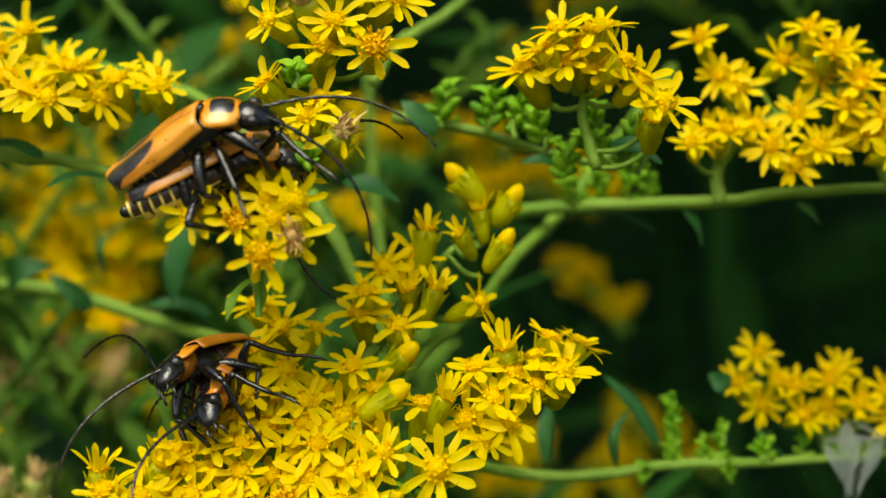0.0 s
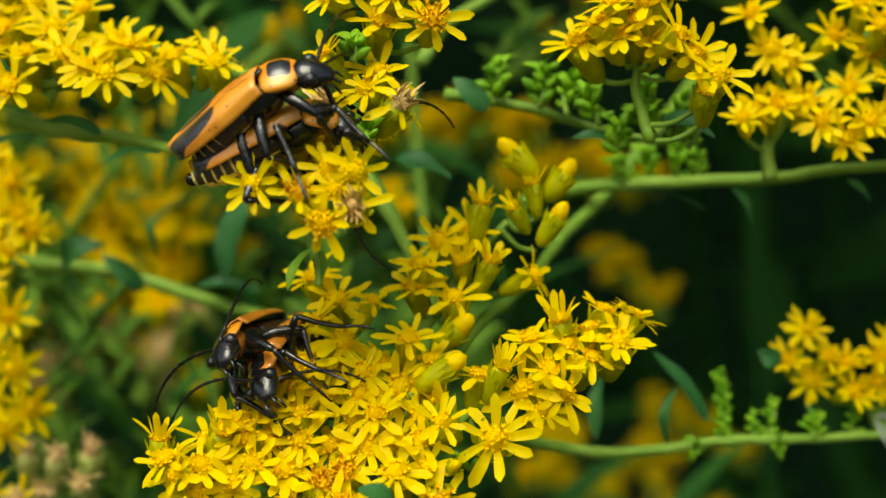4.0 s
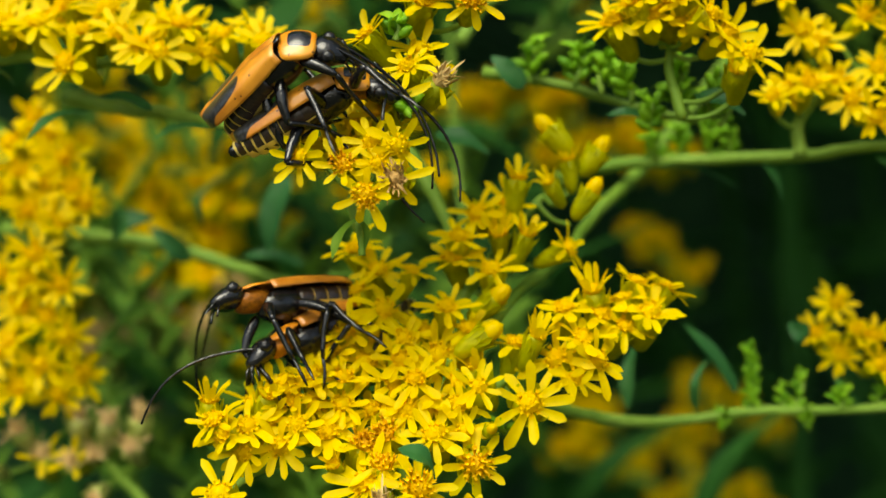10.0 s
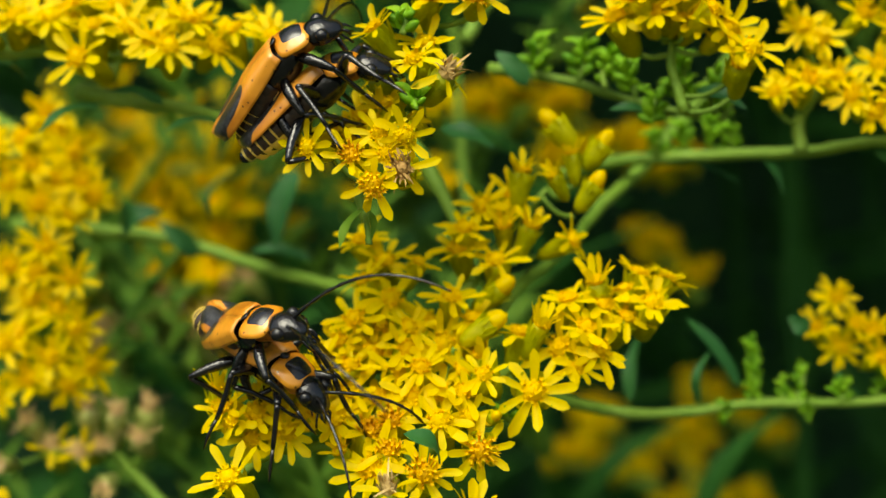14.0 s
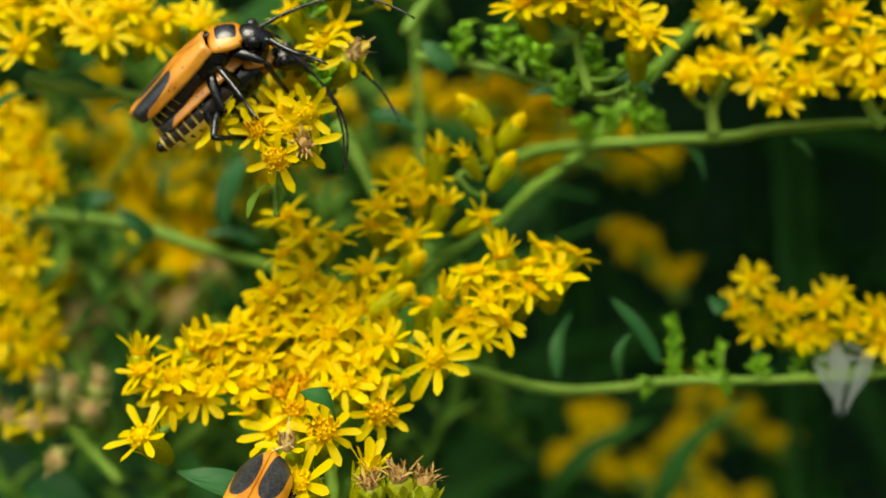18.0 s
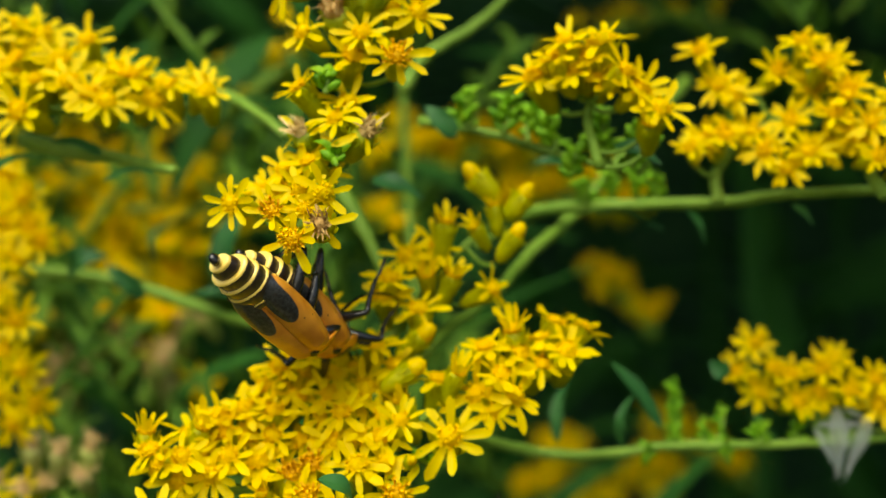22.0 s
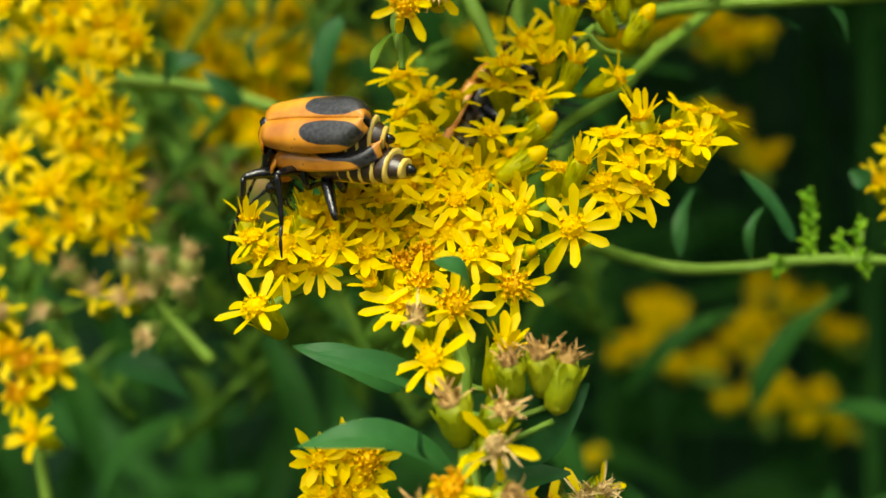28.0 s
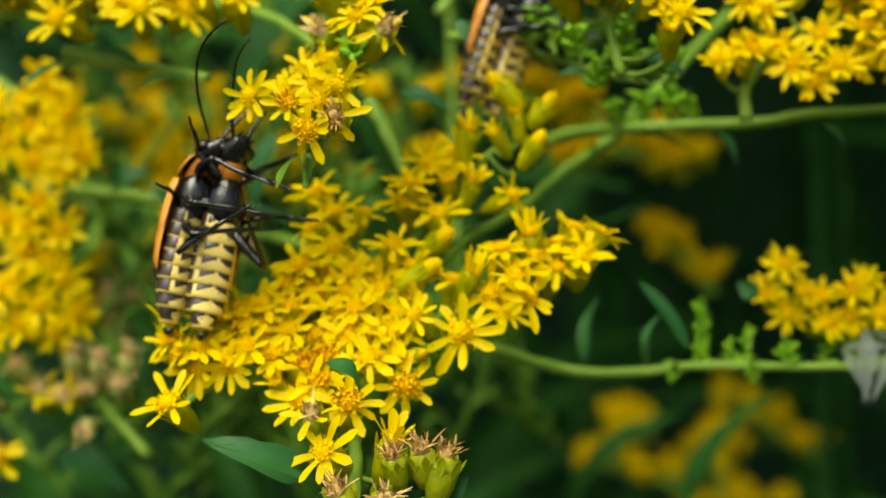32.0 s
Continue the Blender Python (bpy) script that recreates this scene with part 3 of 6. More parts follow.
for k in range(45):
    y = 130 + 240 * rng.random()
    x = rng.uniform(-150, 150)
    top = rng.uniform(-40, 90)
    tube(bm, smooth_line([Vector((x + 25, y + 10, -885)) * MM, Vector((x + 15, y + 10, -260)) * MM, Vector((x + 4, y + 4, -90)) * MM, Vector((x, y, top)) * MM], 4), 1.1 * MM, 6)
blade(bm, Vector((64, 222, 22)) * MM, Vector((122, 215, 38)) * MM, 19 * MM, (0.1, -0.7, 0.7), 0.06, 0.2, 8)
me = mesh_of("foliage", bm, FARLEAF)
for v in me.vertices:
    v.co.z += LIFT * MM
tagged(new("background_foliage", me), "dense dark green goldenrod leaves, shaded by added leaves above the view", "foliage", kind="stuff")

# leafy shoots between the sprays, above and to the side


def shoot_leaf(k):
    bm = bmesh.new()
    blade(bm, (0, 0, 0), (1, 0, 0), rng.uniform(0.26, 0.38), (rng.uniform(-0.2, 0.2), rng.uniform(-0.3, 0.3), 1), rng.uniform(0, 0.25), 0.25, 5)
    return mesh_of("leaf", bm, SHOOTLEAF)


SHOOTLEAVES = [shoot_leaf(k) for k in range(8)]


def leafy_shoot(foot, lean, long, turn):
    """A slender shoot from foot (mm) along lean, with nine narrow leaves set round it."""
    base = at(*foot)
    thing = thing_at("leafy_shoot", base, "blurred bright green leafy shoot among flower sprays", "shoot", "leafy shoots")
    bm = bmesh.new()
    tube(bm, smooth_line([Vector((0, 0, 0)), (lean * long * 0.5 + Vector((rng.uniform(-1, 1), 0, 0))) * MM, lean * long * MM], 4), 0.4 * MM, 6)
    part("stem", bm, SHOOTLEAF, thing)
    for j in range(9):
        a = j * 2.4 + turn
        d = (Vector((math.cos(a), 0.7 * math.sin(a), 0.3)) + lean * 0.5).normalized()
        side = Vector((rng.uniform(-0.5, 0.5), -0.6, 0.8)).cross(d).normalized()
        m = Matrix((d, side, d.cross(side))).transposed().to_4x4()
        put("leaf", rng.choice(SHOOTLEAVES), thing, Matrix.Translation(lean * long * MM * (j + 0.5) / 9) @ m @ Matrix.Scale(rng.uniform(2.5, 5.5) * MM, 4))
    return thing


for k in range(135):
    x, y, z = (rng.uniform(-62, 5), rng.uniform(26, 72), rng.uniform(-16, 40)) if k < 85 else (rng.uniform(-46, -4), rng.uniform(30, 62), rng.uniform(-22, 16))
    if k % 5 == 0 and k < 85:
        x, z = rng.uniform(8, 50), rng.uniform(26, 46)
    lean = Vector((rng.uniform(-0.8, 0.8), rng.uniform(-0.2, 0.2), rng.uniform(0.3, 1.0))).normalized()
    long = rng.uniform(8, 17)
    if x < 6 < x + lean.x * long + 4 and z < 20:
        continue
    leafy_shoot((x, y, z), lean, long, k)

# ---- far sprays, out of focus ----


def far_spray(points, width, count, size=1.15, yellow="l", label="blurred golden goldenrod spray among dark leaves"):
    """A plume of count heads strewn along a line of points (mm) within width."""
    line = smooth_line(points, 8)
    base = at(*points[0])
    thing = thing_at("goldenrod_spray", base, label, "flower", "distant goldenrod sprays")
    bm = bmesh.new()
    tube(bm, [at(*p) - base for p in line], [1.0 * MM * (1.1 - 0.7 * i / len(line)) for i in range(len(line))], 7)
    part("stem", bm, STEM, thing)
    for k in range(count):
        p = rng.choice(line[2:])
        o = Vector((rng.gauss(0, 0.45), rng.gauss(0, 0.35), abs(rng.gauss(0, 0.5)))) * width
        head(rng.choice(yellow), at(*(p + o)) - base, (rng.uniform(-0.5, 0.5), -0.8, 0.9 + rng.uniform(-0.3, 0.3)), size * rng.uniform(0.85, 1.25), thing)
    return thing


far_spray([(20, 100, 8.3), (17.4, 98, 11.4), (14.4, 96, 14.2), (11.6, 96, 16.1)], 2.2, 26, 1.0)
far_spray([(-27.6, 62, 8.2), (-32.5, 62, 12.4), (-37.3, 62, 13), (-40.4, 62, 15.5)], 6.5, 46, 1.2)
far_spray([(-28.3, 70, 17.7), (-33.5, 70, 19.7), (-43.2, 70, 23.7), (-51.8, 70, 26.4)], 6.5, 46, 1.2)
far_spray([(-51, 60, 2.9), (-45, 60, 5.2), (-39, 60, 6.4), (-34.8, 60, 4)], 6.5, 46, 1.2)
far_spray([(5.4, 105, 32.4), (0, 105, 34.1)], 2.0, 4, 0.8)
far_spray([(0.3, 95, 39.4), (10.9, 95, 47.1), (22.9, 95, 50.8), (31.8, 95, 48.4)], 4, 12, 0.9)
far_spray([(45.9, 170, -30.6), (34.9, 170, -25.2), (24, 170, -24.9)], 4.5, 16, 1.4)
far_spray([(19.8, 170, -21.1), (9.5, 170, -18.6), (1.2, 170, -17)], 4.5, 16, 1.4)
far_spray([(28.2, 170, -29.8), (25.8, 170, -19.7), (23.4, 170, -11.6)], 4.5, 16, 1.4)
far_spray([(44.9, 180, -15.8), (34.4, 180, -9), (27.9, 180, -2.9)], 4.5, 16, 1.4)
far_spray([(13.3, 170, -12.1), (9.1, 170, -9.2), (6.9, 170, -7.3)], 4, 7, 1.5)
far_spray([(-6.3, 130, -40.9), (-4.1, 130, -32)], 3, 4, 1.0)
far_spray([(-47, 85, 27.8), (-42.8, 85, 23.5), (-49.6, 85, 19.5)], 5, 14, 1.4)
far_spray([(-33.8, 70, 16.2), (-42, 66, 17.8), (-47.4, 66, 19)], 5, 24, 1.4)
far_spray([(-11, 90, 29.5), (-4, 90, 31.5), (4.5, 90, 31)], 4.5, 26, 1.4)
far_spray([(-2.9, 90, 23.5), (6.8, 90, 25), (17.8, 90, 23.8)], 4, 24, 1.5)
far_spray([(-41.1, 55, 15.7), (-37.6, 55, 17.9), (-33, 55, 18.4)], 4, 8, 1.0)
far_spray([(-50.1, 60, 21.6), (-42.4, 60, 19.7), (-34.8, 60, 16), (-27.4, 60, 15.3)], 6, 26, 1.0)
far_spray([(-56.6, 45, 13.2), (-50.7, 45, 15), (-43.8, 45, 16.2)], 5, 18, 1.1)
far_spray([(-45.6, 50, 11), (-37.1, 50, 9.5), (-28.9, 50, 8.6)], 7, 26, 1.1)
far_spray([(-54.7, 42, 9.4), (-48.6, 42, 5.2), (-43.2, 42, 0)], 6, 22, 1.1)
far_spray([(-43.7, 55, 16.7), (-35.6, 55, 15.1), (-27.2, 55, 15.8)], 6, 20, 1.1)
far_spray([(-28.9, 58, 28.1), (-22.8, 58, 33.5), (-17.8, 58, 35.8)], 6, 12, 1.0)
far_spray([(-22.2, 52, 23.9), (-15.2, 52, 20.4), (-10.5, 52, 15.3)], 6, 12, 1.0)
far_spray([(-45.2, 52, 16.9), (-36.7, 52, 12.7), (-29.6, 52, 9.8)], 6, 18, 1.1)
far_spray([(-44.6, 50, 10.4), (-37, 50, 7.6), (-31.5, 50, 4.4)], 6, 16, 1.1)

for path in ([(-41, 46, -3), (-37.5, 46, 2), (-34, 46, 6)], [(-33, 48, -2), (-30.5, 48, 3), (-27.5, 48, 6.5)]):
    far_spray(path, 3.4, 15, 1.25, "ppl", "blurred withered goldenrod spray with pale brown heads")

# ---- the plant in front ----
rng = random.Random(3)
right_spray = spray("golden goldenrod twig with open yellow ray flowers reaching out", [(-5.7, -0.1, -7.3), (-3.7, 1.4, -4.9), (-0.9, 2.9, -2.4), (2.9, 3.7, -1.2), (6.3, 5.1, 1.1)],
    0.7, (2.2, 0.62, 0.0),
    [("o", 6.9, 1.1, 0.1, 0.42, 1.1), ("o", 6.3, 2.9, 0, 0.85, 1), ("o", 7.9, 2.6, 0.5, 0.82, 0.95), ("o", 5.4, 1.9, -0.2, 0.82, 1), ("h", 3.7, 2.3, 0.1, 0.85, 1), ("o", 4.1, 1.0, 0.2, 0.52, 1), ("o", 2.1, 1.3, -0.2, 0.72, 1), ("o", 1.6, -1.5, 0, 0.32, 1.15), ("o", 3.8, -1.6, 0.3, 0.22, 1.05), ("o", 3.0, -0.4, 0.2, 0.72, 1), ("o", -0.7, -0.7, 0, 0.85, 1), ("h", 0.5, -0.3, 0.1, 0.82, 0.9), ("o", 0.1, -4.0, 0.1, 0.22, 1.25), ("o", 5.4, 0.3, 0.1, 0.32, 0.9), ("o", 2.7, -2.5, 0.1, 0.02, 0.8), ("b", -1.9, -5.3, 0.3, 0.02, 0.55)], far=False)
centre_spray = spray("golden goldenrod twig with open yellow ray flowers in a dense cluster", [(-5.9, -1, -8.7), (-5.8, 0.6, -6.1), (-5.3, 2.1, -3.7), (-4.8, 3.7, -1.1)],
    0.7, (2.2, 0.62, 0.0),
    [("h", -2.8, -2.0, -0.1, 0.85, 1), ("o", -5.0, -1.3, 0, 0.32, 1.2), ("o", -4.6, 1.4, 0, 0.52, 1), ("o", -3.4, 0.2, 0.2, 0.62, 0.95), ("b", -2.2, -0.1, 0.9, 0.37, 1), ("o", -6.1, -2.7, 0, 0.52, 1), ("o", -3.7, -4.1, 0.1, 0.42, 1.05), ("o", -5.0, -4.0, -0.2, 0.42, 1), ("o", -4.9, -5.6, 0.1, 0.32, 1.1), ("m", -2.7, -7.1, 0.2, 0.12, 1.1), ("m", -7.5, -5.6, 0, 0.52, 1), ("o", -6.9, -0.4, 0.1, 0.42, 1), ("o", -2.6, -3.1, 0.4, 0.42, 0.9), ("o", -3.4, -5.4, 0.3, 0.22, 0.9), ("o", -6.0, 0.1, 0, 0.72, 0.9), ("o", -3.9, -2.8, 0.1, 0.52, 0.95)], far=False)
leftcentre_spray = spray("golden goldenrod twig with open yellow ray flowers in a dense cluster", [(-6.2, -1, -8.7), (-7.4, 1, -5.5), (-8, 2.9, -2.4), (-9, 5.4, 1.6)],
    0.7, (2.2, 0.62, 0.0),
    [("o", -8.2, 1.3, 0.1, 0.32, 1.15), ("o", -10.1, 0.1, -0.3, 0.32, 1.1), ("o", -8.7, 3.7, -0.2, 0.62, 1.05), ("o", -6.7, 3.6, 0.2, 0.82, 0.8), ("o", -10.2, 5.1, 0, 0.52, 1.05), ("o", -7.4, -2.9, 0, 0.52, 1.1), ("o", -8.4, -4.3, -0.2, 0.42, 1), ("o", -10.1, -2.6, 0, 0.52, 1), ("o", -9.0, -1.7, 0, 0.52, 1), ("o", -7.1, -1.6, 0, 0.42, 1), ("o", -9.8, 2.5, -0.1, 0.72, 0.9), ("o", -10.0, -4.0, -0.2, 0.32, 1), ("o", -6.5, -4.3, 0.1, 0.42, 1), ("o", -10.9, -1.2, -0.3, 0.52, 1), ("o", -8.8, -0.2, 0, 0.42, 1)], far=False)
top_spray = spray("goldenrod twig tip with yellow flowers and closed buds", [(-5.7, 5.7, 0.2), (-3.4, 6.3, 2.9), (-1.5, 7, 5.7), (0.9, 7.7, 8.5)],
    0.7, (3.4, 0.25, 0.0),
    [("o", -4.4, 4.5, 0, 0.42, 1.05), ("o", -2.1, 3.7, 0.2, 0.22, 1), ("h", -0.1, 5.8, 0.1, 0.82, 0.95), ("o", 2.3, 5.0, 0.8, 0.32, 0.95), ("o", -3.0, 7.1, 0, 0.52, 1), ("o", -1.2, 7.9, 0.1, 0.42, 1), ("h", -0.6, 9.2, 0.2, 0.85, 0.9), ("h", 2.4, 10.4, 0.1, 0.85, 0.75), ("h", 1.3, 8.9, 0, 0.72, 0.65), ("b", 1.2, 12.4, -0.4, 0.85, 1.1), ("b", 4.3, 11.1, 0.6, 0.77, 1), ("b", 3.8, 8.5, 0.8, 0.52, 0.95), ("b", -1.8, 2.1, 0.6, 0.62, 1.05), ("o", -4.0, 5.6, -0.1, 0.62, 1), ("h", -1.7, 5.9, 0.1, 0.62, 0.9)], far=False)
left_spray = spray("golden goldenrod twig with open yellow ray flowers in a dense cluster", [(-6.1, -1.2, -9), (-8.7, -0.1, -7.3), (-11.5, 1.2, -5.2), (-14.1, 1.4, -4.9), (-15.9, 1.2, -5.2)],
    0.7, (2.2, 0.62, 0.0),
    [("o", -16.8, -4.9, -0.5, 0.42, 1), ("o", -15.0, -5.2, -0.1, 0.42, 1.05), ("o", -14.0, -4.9, 0, 0.32, 1.05), ("o", -13.2, -2.9, 0, 0.72, 1), ("o", -11.8, -4.0, 0.2, 0.32, 1.05), ("o", -15.3, -6.5, 0, -0.08, 1), ("o", -13.3, -6.2, 0.3, 0.02, 1), ("o", -15.1, -3.9, -0.1, 0.82, 1), ("h", -17.3, -3.9, -0.3, 0.85, 0.9), ("o", -11.9, -2.4, 0, 0.62, 1), ("o", -10.7, -1.6, -0.3, 0.52, 1), ("o", -12.3, -5.1, 0.1, 0.32, 1), ("o", -16.2, -5.6, -0.3, 0.22, 0.95), ("o", -12.8, -3.9, 0, 0.52, 1), ("h", -14.1, -3.6, 0, 0.85, 1)], far=False)
lowerleft_spray = spray("goldenrod twig with large yellow flowers and browning centres", [(-5.8, -1.3, -9.3), (-7.4, -0.7, -8.1), (-10, 0.1, -7), (-14, -0.1, -7.3), (-16.2, -1, -8.7)],
    0.7, (2.2, 0.62, 0.0),
    [("o", -10.7, -5.6, -0.2, 0.52, 1.1), ("o", -8.4, -8.1, 0, 0.32, 1.35), ("m", -8.8, -6.2, 0, 0.62, 1), ("m", -5.5, -8.3, 0.1, 0.22, 1.15), ("o", -15.8, -8.6, -0.1, 0.32, 1.2), ("m", -7.5, -7.2, 0.1, 0.52, 0.9), ("h", -10.2, -7.2, -0.2, 0.42, 0.7)], far=False)
stalk_spray = spray("goldenrod stalk with withered brown and yellow flowers", [(-3.9, -10.7, -23.2), (-3.8, -9, -20.5), (-4.1, -6.8, -16.9), (-4.8, -4.7, -13.5), (-5.2, -2.9, -10.6), (-5.7, -1.5, -8.4)],
    1.1, (1.5, 0.62, 0.0),
    [("o", -6.3, -10.9, 0, 0.32, 1.15), ("h", -2.9, -10.2, 0.1, 0.85, 1), ("d", -1.0, -10.6, 0.2, 0.85, 1.10), ("d", 0.2, -10.9, 0.5, 0.82, 1.14), ("d", -2.5, -11.0, 0, 0.85, 0.97), ("d", -5.1, -12.9, -0.1, 0.82, 1.10), ("d", -2.7, -13.2, 0.2, 0.52, 1.06), ("w", -2.9, -14.8, 0.1, 0.32, 1.2), ("m", -4.6, -16.7, -0.2, 0.42, 1.1), ("d", -2.1, -16.9, 0.3, 0.42, 0.97), ("d", -6.1, -17.7, -0.4, 0.52, 0.97), ("d", -5.7, -19.3, -0.3, 0.32, 1.06), ("d", -3.4, -19.2, 0, 0.32, 1.06), ("d", -1.3, -18.5, 0.4, 0.32, 1.14), ("w", -7.2, -9.0, 0, 0.42, 1), ("w", -2.8, -18.4, 0.1, 0.22, 1)], far=False)
perch_spray = spray("yellow goldenrod cluster on which beetles sit", [(-8.5, -3.8, 3.8), (-8.6, -3.7, 4.7), (-8.8, -3.4, 5.8), (-8.6, -3.2, 7.2)],
    0.35, (-6.8, 0.2, 0.0),
    [("o", -11.6, 8.8, -0.3, -0.1, 0.95), ("m", -9.2, 8.3, -0.1, 0.1, 0.85), ("m", -8.0, 6.7, 0, -0.2, 0.95), ("x", -6.5, 7.5, 0.2, 0, 1), ("o", -6.4, 9.3, 0.4, -0.1, 0.95), ("o", -7.8, 9.5, 0, 0.1, 0.85), ("o", -7.4, 8.4, 0.1, 0.1, 0.7)], wild=0.3)
perchback_spray = spray("yellow goldenrod flowers behind the beetles' perch", [(-9.2, -0.2, 5.6), (-9.6, -0.1, 7.2), (-9.2, 0.2, 9.7), (-8.3, 0.4, 12.3)],
    0.6, (-3, 0.1, 0.0),
    [("o", -8.5, 10.7, 0, 0.3, 1), ("o", -7.8, 11.6, 0, 0.5, 0.95), ("o", -9.7, 10.1, -0.1, 0.4, 1), ("o", -10.7, 10.3, -0.3, 0.5, 0.9), ("o", -9.3, 11.2, -0.1, 0.6, 0.9), ("o", -7.3, 10.9, 0.2, 0.3, 0.9)], far=False)
perchtop_spray = spray("goldenrod stalk tip with yellow and dried flowers", [(-6.3, -0.6, 11.6), (-6.4, -0.4, 14.4), (-6.1, -0, 17.5), (-6.6, 0.3, 21.1), (-7.1, 0.7, 25.5)],
    0.9, (-4, 0.1, 0.0),
    [("o", -5.6, 18.0, 0, 0.2, 1.05), ("o", -8.5, 16.0, -0.4, 0.5, 0.95), ("o", -5.7, 15.2, 0.2, 0.3, 1), ("w", -4.5, 13.1, 0.5, 0.2, 1.1), ("o", -6.2, 14.0, 0, 0.2, 0.9), ("w", -8.3, 13.3, -0.2, 0.3, 1), ("m", -2.8, 17.6, 0.5, 0.2, 1.05), ("d", -6.6, 20.6, 0, 0.4, 1.3), ("d", -4.5, 22.0, 0.3, 0.5, 1.4), ("o", -9.6, 22.1, -0.4, 0.1, 1), ("o", -1.8, 20.7, 0.5, 0.1, 1), ("o", -8.2, 19.2, -0.2, 0.2, 0.9), ("o", -4.9, 19.2, 0.2, 0.3, 0.9), ("o", -3.3, 21.1, 0.3, 0.3, 0.9), ("o", -7.2, 23.2, 0, 0.3, 1), ("o", -3.3, 23.0, 0.3, 0.3, 1)], far=False)
upper_spray = spray("slender green goldenrod stem with small buds", [(-2.9, 11.5, 17.2), (1.7, 11, 16.2), (6.3, 10.6, 14.7), (10.7, 10.1, 13.4)],
    0.7, (9, 0, -0.1),
    [], far=False)
uppercluster_spray = spray("golden goldenrod twig with open yellow ray flowers above green buds", [(9, 4, 12.4), (8.3, 4.1, 15.2), (8.3, 4.1, 17.3), (6.9, 4.5, 18.9)],
    0.6, (4, 0, -0.25),
    [("o", 5.0, 17.8, -0.2, 0.32, 1.1), ("o", 6.9, 19.7, -0.2, 0.62, 1), ("o", 8.3, 18.9, 0, 0.52, 1.05), ("o", 9.4, 19.9, 0.1, 0.72, 1), ("o", 9.6, 17.4, 0.1, 0.42, 1), ("o", 11.3, 16.7, 0.2, 0.32, 1.05), ("o", 12.5, 15.5, 0.4, 0.12, 1.1), ("o", 7.3, 18.1, 0, 0.42, 1), ("o", 8.8, 19.6, 0.1, 0.72, 1), ("o", 6.1, 18.7, -0.2, 0.52, 1), ("o", 10.4, 17.7, 0.2, 0.62, 1), ("h", 8.6, 17.9, 0.1, 0.52, 1), ("h", 11.9, 14.6, 0.3, 0.42, 0.9)], far=False)
upperright_spray = spray("golden goldenrod twig with open yellow ray flowers slightly blurred", [(17.2, 12.2, 11.5), (17.2, 12.2, 13.8), (19.1, 12.2, 16), (22.1, 12.2, 17.6), (23.6, 12.2, 20.7)],
    0.8, (10, 0, 0.0),
    [("o", 15.9, 21.3, -0.1, 0.3, 1), ("o", 17.0, 19.0, 0, 0.3, 1), ("o", 16.2, 15.6, -0.2, 0.1, 1), ("o", 18.1, 18.3, 0, 0.3, 1), ("o", 19.1, 16.0, 0, 0.2, 1), ("o", 21.0, 20.1, 0, 0.4, 1.05), ("o", 22.5, 21.8, 0.1, 0.6, 1), ("o", 23.2, 19.0, 0.1, 0.3, 1), ("o", 21.7, 16.7, 0, 0.2, 1), ("o", 22.7, 14.5, 0.1, 0, 1), ("o", 21.2, 13.4, 0, -0.2, 1.05), ("o", 24.2, 14.8, 0.2, 0, 1), ("o", 17.3, 15.6, 0, 0.2, 1), ("h", 15.1, 14.8, -0.3, 0.2, 0.8), ("o", 19.8, 14.5, 0, 0.1, 1)], far=True)
farright_spray = spray("golden goldenrod twig with open yellow ray flowers slightly blurred", [(27.9, 11.2, 11.7), (26.9, 11.2, 13.5), (26.6, 11.2, 16.6), (25.6, 11.2, 19.2)],
    0.8, (9, 0, 0.0),
    [("o", 25.1, 18.0, 0.1, 0.3, 1), ("o", 26.5, 16.1, 0.2, 0.1, 1.05), ("o", 26.8, 13.9, 0.2, 0, 1), ("o", 25.5, 18.7, 0.1, 0.4, 1), ("o", 24.4, 16.9, 0, 0.3, 1), ("o", 28.6, 15.7, 0.2, 0.2, 1), ("o", 29.2, 13.9, 0.3, 0.1, 1), ("o", 28.3, 17.9, 0.2, 0.4, 1), ("o", 24.3, 20.4, 0.1, 0.4, 1), ("o", 23.4, 20.2, 0, 0.4, 1), ("o", 25.7, 15.4, 0.1, 0.1, 1), ("o", 30.4, 16.5, 0.2, 0.2, 1), ("o", 30.1, 18.7, 0.2, 0.3, 1)], far=True)
rc_spray = spray("arching goldenrod spray of bright yellow flowers", [(25.4, 20.2, -4.6), (24.7, 20.2, -2.8), (23.1, 20.2, -1.6), (21.2, 20.2, -0.1), (20, 20.2, 1.5)],
    0.8, (18, 0, 0.0),
    [("o", 20.3, 2.5, -0.1, 0.4, 0.92), ("o", 19.1, 0.5, -0.3, 0.2, 0.85), ("o", 20.6, -0.9, -0.1, 0.1, 0.92), ("o", 22.8, 0.3, 0, 0.4, 0.92), ("o", 24.9, 0.7, 0.1, 0.4, 0.92), ("o", 23.1, -1.6, 0, 0.1, 0.92), ("o", 26.6, -0.8, 0.1, 0.2, 0.92), ("o", 28.4, -0.0, 0.2, 0.4, 0.92), ("o", 28.7, -1.9, 0.2, 0.1, 0.92), ("o", 25.9, 1.5, 0.1, 0.5, 0.85), ("o", 21.6, 0.7, 0, 0.3, 0.85), ("o", 24.7, -1.0, 0, 0.2, 0.85), ("o", 30.5, 0.0, 0.2, 0.3, 0.92), ("o", 32.3, -1.1, 0.2, 0.2, 0.92), ("o", 30.4, -2.3, 0.2, 0.1, 0.92), ("o", 34.2, -0.3, 0.2, 0.3, 0.92)], far=True)
